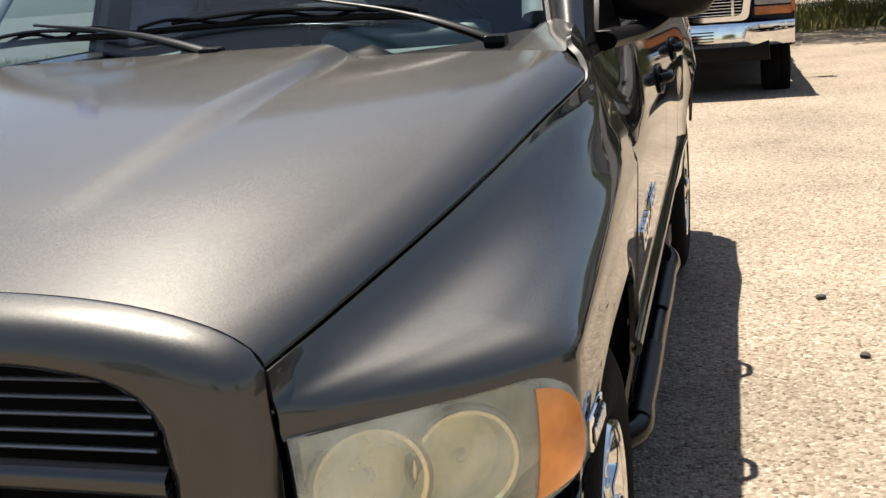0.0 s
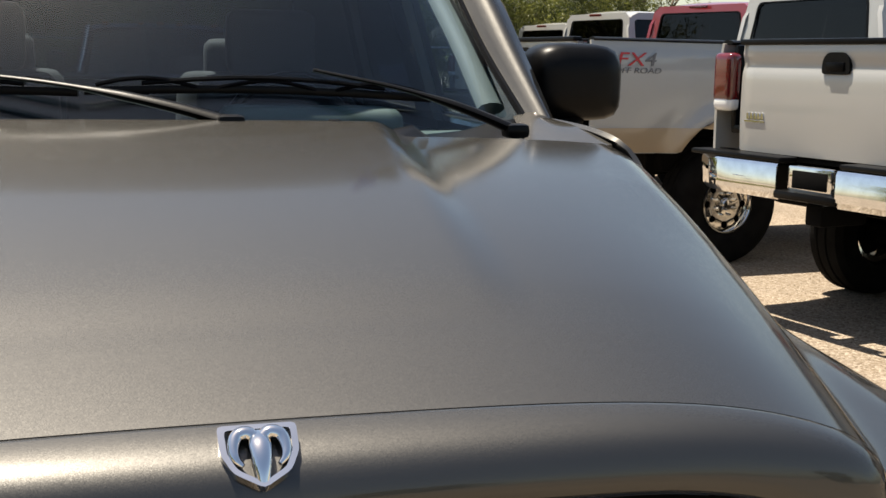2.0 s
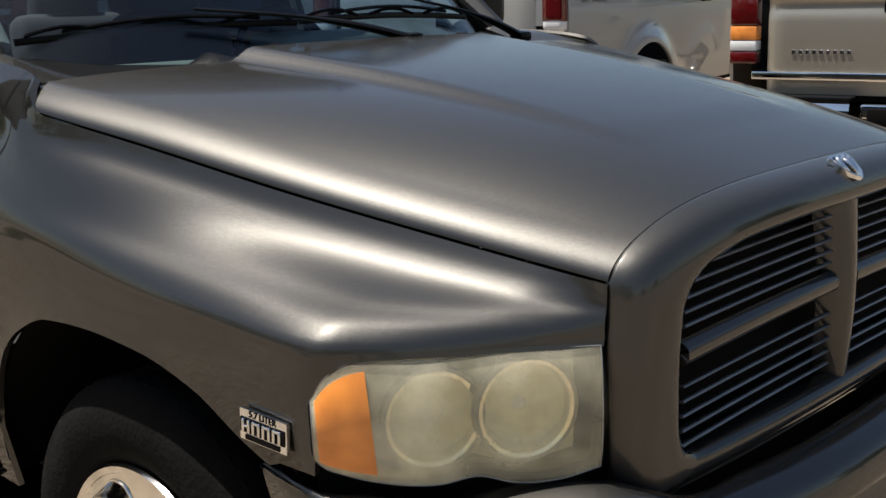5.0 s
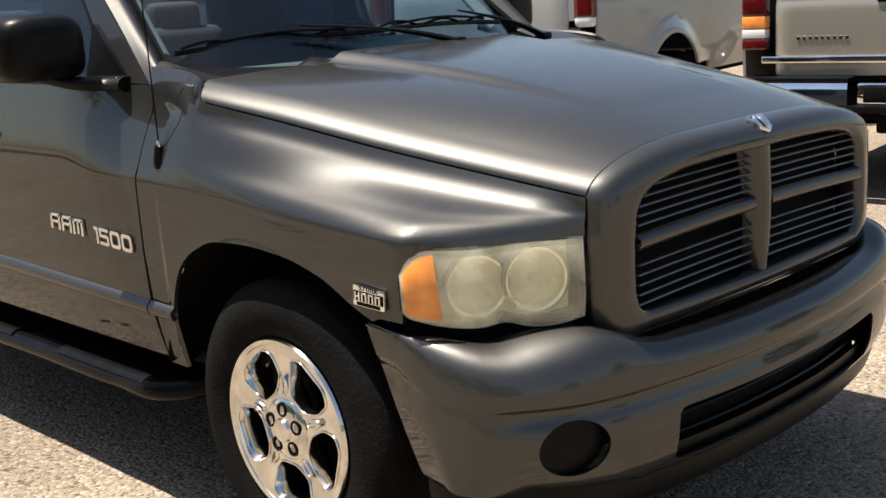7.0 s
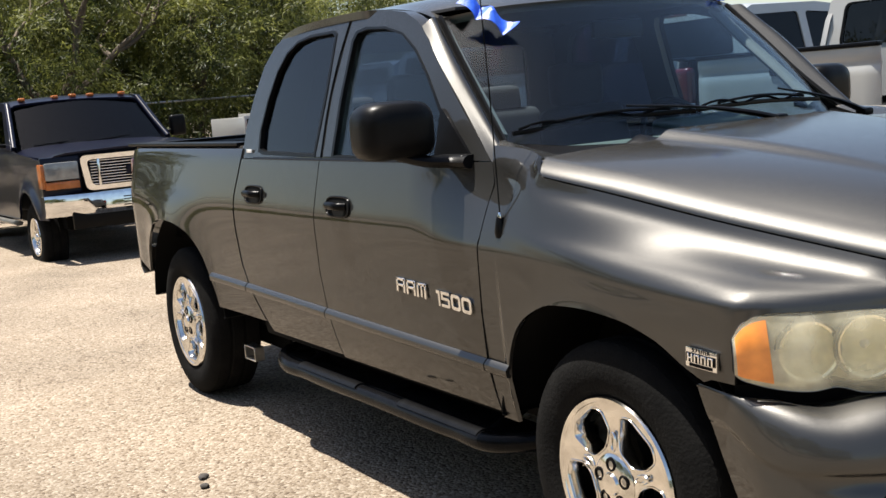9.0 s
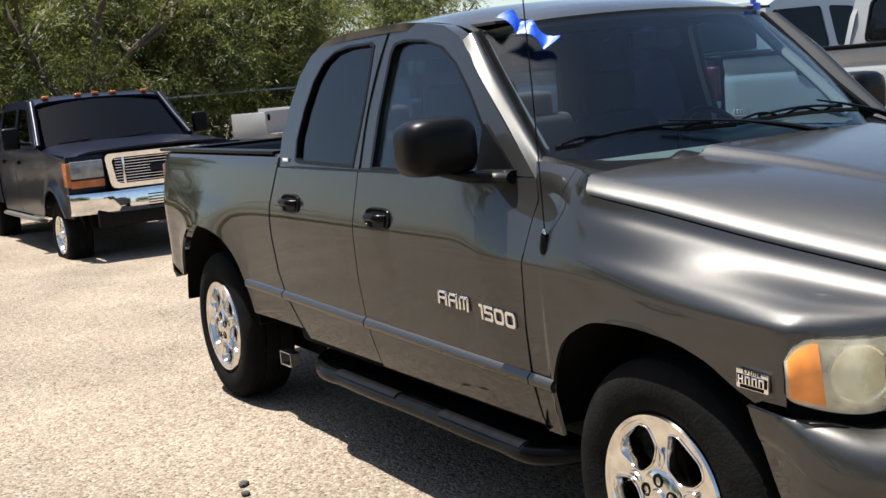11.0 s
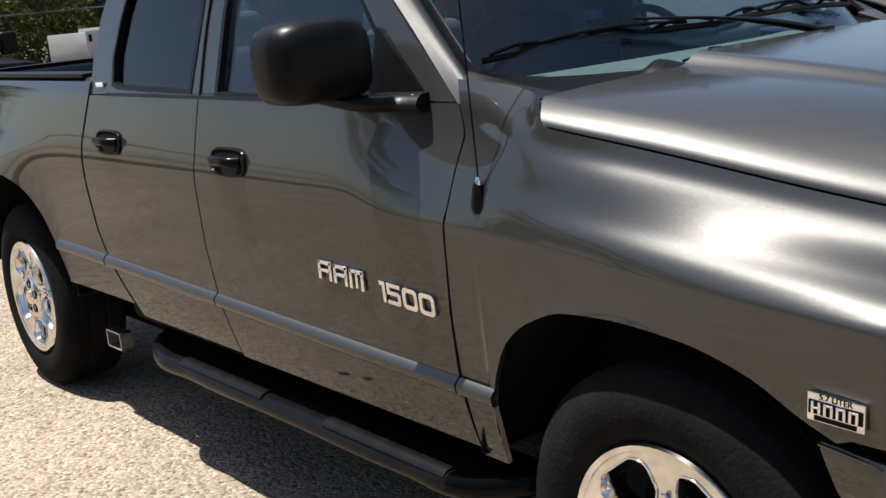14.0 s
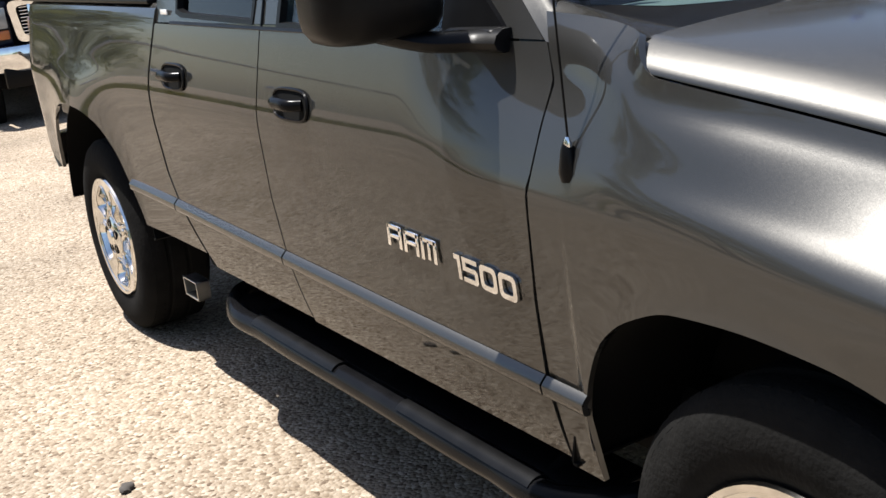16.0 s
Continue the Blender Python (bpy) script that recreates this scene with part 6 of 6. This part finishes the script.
        for x, q in ((-0.1, 0.55), (-0.72, 0.5)):
            tube("wiper", [(x, E - 4.36, 1.40 + H), (x + 0.25, E - 4.31, 1.415 + H), (x + q, E - 4.25, 1.43 + H)], 0.010, BLACK, t, n=6)
        for s in (1, -1):
            tube("running_board", [(s * 0.98, y, 0.52 + H) for y in (E - 2.2, E - 3.2, E - 4.3)], 0.05, STEEL, t, "bright running board", n=8, flat=0.5)
    return t


def parked(x, y, heading, z=0.0):
    """Tail at x, y; heading in degrees from +x."""
    return Matrix.Translation((x, y, z)) @ Matrix.Rotation(radians(90 + heading), 4, "Z")


build_truck("pickup_truck", "white off-road pickup with chrome bumper and black rail caps", parked(3.76, 3.66, 10.0), WHITE, 0.17, decal=True, face="plain", group="white pickups in the row")
build_truck("pickup_truck", "white off-road pickup with tan lower panels and big tyres", parked(3.15, 6.70, 5.0), WHITE, 0.20, lower=TAN, decal=True, face="plain", tyre=0.45, group="white pickups in the row", bed=2.55, axle=-1.20)
build_truck("pickup_truck", "pewter pickup with bright tailgate trim strip", parked(4.62, 0.88, 8.0), SILVER, 0.02, lamp="chevy", face="plain")
build_truck("pickup_truck", "white pickup parked past the red one", parked(5.92, 14.3, 8.0), WHITE, 0.28, face="plain", group="white pickups in the row", bed=1.25)
build_truck("pickup_truck", "white pickup parked at the end of the row", parked(6.3, 17.4, 8.0), WHITE, 0.20, face="plain", group="white pickups in the row", bed=1.25)
build_truck("pickup_truck", "dark red pickup parked among the white ones", parked(5.3, 11.1, 15.0), RED, 0.30, face="plain")
build_truck("pickup_truck", "dark blue pickup with chrome grille and amber roof lights", parked(0.70, 16.05, -89.0, -0.14), NAVY, 0.0, face="full", tyre=0.40)


# ---- trees, fence, service body ----
def leaf_material(name, a, b):
    m = mat(name, a, 0.55)
    n, l = m.node_tree.nodes, m.node_tree.links
    p = n["Principled BSDF"]
    g = n.new("ShaderNodeNewGeometry")
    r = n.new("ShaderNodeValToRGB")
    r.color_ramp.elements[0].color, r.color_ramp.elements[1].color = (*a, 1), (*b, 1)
    # clump noise puts lit masses and shaded gaps into the leaf colour
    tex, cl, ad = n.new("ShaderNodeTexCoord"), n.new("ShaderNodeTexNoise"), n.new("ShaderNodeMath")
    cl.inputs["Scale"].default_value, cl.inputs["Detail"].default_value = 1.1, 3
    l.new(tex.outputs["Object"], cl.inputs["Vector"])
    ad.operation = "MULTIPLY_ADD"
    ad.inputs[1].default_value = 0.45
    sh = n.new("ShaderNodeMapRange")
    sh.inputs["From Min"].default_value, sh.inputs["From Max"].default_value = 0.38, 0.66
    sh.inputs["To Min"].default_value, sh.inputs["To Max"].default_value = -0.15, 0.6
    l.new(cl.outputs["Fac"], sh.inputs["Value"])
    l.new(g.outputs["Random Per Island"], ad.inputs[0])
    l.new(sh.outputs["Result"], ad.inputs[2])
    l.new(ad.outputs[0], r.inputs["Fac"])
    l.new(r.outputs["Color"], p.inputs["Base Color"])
    tr, x = n.new("ShaderNodeBsdfTranslucent"), n.new("ShaderNodeMixShader")
    l.new(r.outputs["Color"], tr.inputs["Color"])
    x.inputs["Fac"].default_value = 0.5
    l.new(p.outputs[0], x.inputs[1])
    l.new(tr.outputs[0], x.inputs[2])
    l.new(x.outputs[0], n["Material Output"].inputs["Surface"])
    return m


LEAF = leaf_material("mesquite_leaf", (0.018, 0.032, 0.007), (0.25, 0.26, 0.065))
DRYGRASS = leaf_material("dry_grass", (0.14, 0.15, 0.04), (0.32, 0.28, 0.12))


def spray(rng, centre, size, count):
    """A bough: twigs that arch outwards and droop, each set with thin leaf strips. Verts and faces."""
    twigs = max(4, count // 22)
    c = np.array(centre)
    out = rng.normal(size=(twigs, 3)) * [1, 1, 0.55]
    out /= np.linalg.norm(out, axis=1, keepdims=True)
    ln = rng.uniform(0.45, 1.0, (twigs, 1)) * size[0]
    n = 22
    k = rng.uniform(0.15, 1, (twigs, n, 1))
    p = c + out[:, None] * ln[:, None] * k + np.array([0, 0, -0.42]) * (k**2) * ln[:, None] + rng.normal(size=(twigs, n, 3)) * 0.035
    d = out[:, None] * 0.6 + rng.normal(size=(twigs, n, 3)) * 0.5 + [0, 0, -0.45]
    d /= np.linalg.norm(d, axis=2, keepdims=True)
    side = np.cross(d, rng.normal(size=d.shape))
    side /= np.linalg.norm(side, axis=2, keepdims=True)
    l2, w = rng.uniform(0.07, 0.17, (twigs, n, 1)), rng.uniform(0.007, 0.016, (twigs, n, 1))
    mid = p + d * l2 * 0.5
    v = np.stack([p, mid + side * w, p + d * l2, mid - side * w], 2).reshape(-1, 3)
    return v, np.arange(len(v)).reshape(-1, 4)


def build_tree(at, height, spread, seed, clumps=46, per=260, low=0.9):
    rng = np.random.default_rng(seed)
    t = thing("tree", "leafy green mesquite tree with drooping feathery crown", "tree", Matrix.Translation(at), "trees along the fence")
    tv, tf, ends = [], [], []

    def limb(p, d, length, r, depth):
        q = [np.array(p)]
        for k in range(5):
            d = d + rng.normal(size=3) * 0.16 + np.array([0, 0, 0.05])
            d /= np.linalg.norm(d)
            q.append(q[-1] + d * length / 5)
        v, f = tube_data(q, np.linspace(r, r * 0.6, 6), 7)
        o = sum(len(a) for a in tv)
        tv.append(v)
        tf.extend([tuple(i + o for i in ff) for ff in f])
        ends.append(q[-1])
        if depth:
            for _ in range(3):
                dd = d + rng.normal(size=3) * [0.75, 0.75, 0.35]
                limb(q[-1], dd / np.linalg.norm(dd), length * 0.72, r * 0.55, depth - 1)
    limb((0, 0, 0), np.array((0.1, 0, 1.0)), height * 0.33, 0.16, 3)
    mesh_part("trunk", np.concatenate(tv), tf, BARK, t)
    vs, fs, o = [], [], 0
    for k in range(clumps):
        a, r = rng.uniform(0, 2 * math.pi), spread * math.sqrt(rng.uniform(0.02, 1))
        z = low + (height - low) * (rng.uniform(0, 1) ** 0.8) * (1 - 0.35 * (r / spread) ** 2)
        v, f = spray(rng, (r * math.cos(a), r * math.sin(a), z), (0.95, 0.95, 0.62), per)
        vs.append(v)
        fs.append(f + o)
        o += len(v)
    me = bpy.data.meshes.new("crown")
    me.from_pydata(np.concatenate(vs).tolist(), [], np.concatenate(fs).tolist())
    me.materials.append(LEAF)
    ob = new("crown", me)
    ob.parent = t
    tagged(ob, "green leaves with lit and shaded clumps in their colour", kind="stuff")
    return t


tree_a = build_tree((1.6, 20.0, 0), 6.0, 2.9, 3, 120, 620, 0.9)
tree_b = build_tree((5.4, 21.2, 0), 5.8, 2.8, 5, 120, 620, 0.8)
for src, x, y, a in ((tree_b, -1.8, 20.8, 140), (tree_a, 8.6, 22.5, 200), (tree_b, 3.4, 23.5, 300), (tree_a, 12.4, 26.5, 20), (tree_b, -0.2, 24.5, 75), (tree_a, 6.4, 25.5, 115), (tree_b, -4.6, 24.0, 220), (tree_a, 1.8, 27.0, 260)):
    copy_thing(src, Matrix.Translation((x, y, 0)) @ Matrix.Rotation(radians(a), 4, "Z"))
# unseen trees added round the rest of the lot, to darken the paint's reflections
for src, x, y, a in ((tree_a, -13, 10, 40), (tree_b, -13, 5, 190), (tree_a, -14, 0, 100), (tree_b, -13, -5, 10), (tree_a, -14, -11, 70), (tree_a, -8, -32, 150), (tree_b, 10, -34, 250), (tree_a, 28, -20, 330)):
    copy_thing(src, Matrix.Translation((x, y, 0)) @ Matrix.Rotation(radians(a), 4, "Z"))


def build_fence():
    f = thing("fence", "dark chain-link fence with metal posts under the trees", "fence")
    for i in range(14):
        x = -14 + i * 2.6
        tube("post", [(x, 18.2 + 0.12 * x, 0), (x, 18.2 + 0.12 * x, 1.75)], 0.03, STEEL, f, n=8)
    tube("rail", [(-14, 16.52, 1.72), (20, 20.6, 1.72)], 0.02, STEEL, f, n=6)


build_fence()


def build_grass():
    rng = np.random.default_rng(11)
    n = 26000
    x = rng.uniform(-16, 24, n)
    y = 18.4 + 0.12 * x + rng.uniform(0.1, 3.5, n)
    h = rng.uniform(0.12, 0.55, n)
    a = rng.uniform(0, math.pi, n)
    w = 0.018
    lean = rng.normal(size=(n, 2)) * 0.12
    p = np.stack([x, y, np.zeros(n)], 1)
    d = np.stack([np.cos(a) * w, np.sin(a) * w, np.zeros(n)], 1)
    top = p + np.stack([lean[:, 0], lean[:, 1], h], 1)
    v = np.stack([p - d, p + d, top], 1).reshape(-1, 3)
    me = bpy.data.meshes.new("grass")
    me.from_pydata(v.tolist(), [], np.arange(n * 3).reshape(-1, 3).tolist())
    me.materials.append(DRYGRASS)
    tagged(new("grass", me), "tall dry yellow-green grass along the fence", "grass", kind="stuff")


build_grass()


def build_service_body():
    t = thing("service_body", "white steel service truck body standing by the fence", "service body", Matrix.Translation((4.12, 14.6, 0)) @ Matrix.Rotation(radians(15), 4, "Z"))
    part("side_box", box_bm((0.62, 0.9, 0.40), (0.0, 0.45, 1.16), 0.015), WHITE, t)
    part("front_panel", box_bm((0.66, 0.04, 0.40), (0.0, 0.0, 1.18), 0.01), WHITE, t)
    part("shelf", box_bm((0.6, 0.30, 0.03), (0.0, -0.10, 1.02), 0.006), WHITE, t)
    for x in (-0.27, 0.27):
        part("latch", box_bm((0.04, 0.03, 0.10), (x, -0.03, 1.28), 0.01), BLACK, t)
    part("far_box", box_bm((0.4, 0.9, 0.45), (0.65, 0.75, 1.18), 0.015), WHITE, t)
    part("undercarriage", box_bm((1.4, 1.0, 0.35), (0.4, 0.9, 0.75), 0.03), WELL, t)
    for x in (-0.25, 1.0):
        w = build_wheel(t, -1 if x < 0 else 1, 1.3, abs(x), 0.38, 0.2, "disc")


build_service_body()


def build_stone(x, y, size, seed):
    rng = random.Random(seed)
    bm = bmesh.new()
    bmesh.ops.create_icosphere(bm, subdivisions=2, radius=size)
    for v in bm.verts:
        v.co *= rng.uniform(0.8, 1.15)
        v.co.z *= 0.6
    bm.transform(Matrix.Translation((x, y, size * 0.4)))
    tagged(part("stone", bm, DARKSTONE), "small dark loose stone on the gravel", "stone", "loose stones")


DARKSTONE = mat("dark_stone", (0.035, 0.03, 0.026), 0.9, vary=0.4, scale=40)
for k, (x, y, size) in enumerate(((1.53, 2.99, 0.022), (1.63, 2.24, 0.020), (-1.45, 2.11, 0.018), (-1.44, 2.12, 0.022), (-1.48, 2.00, 0.020))):
    build_stone(x, y, size, k)
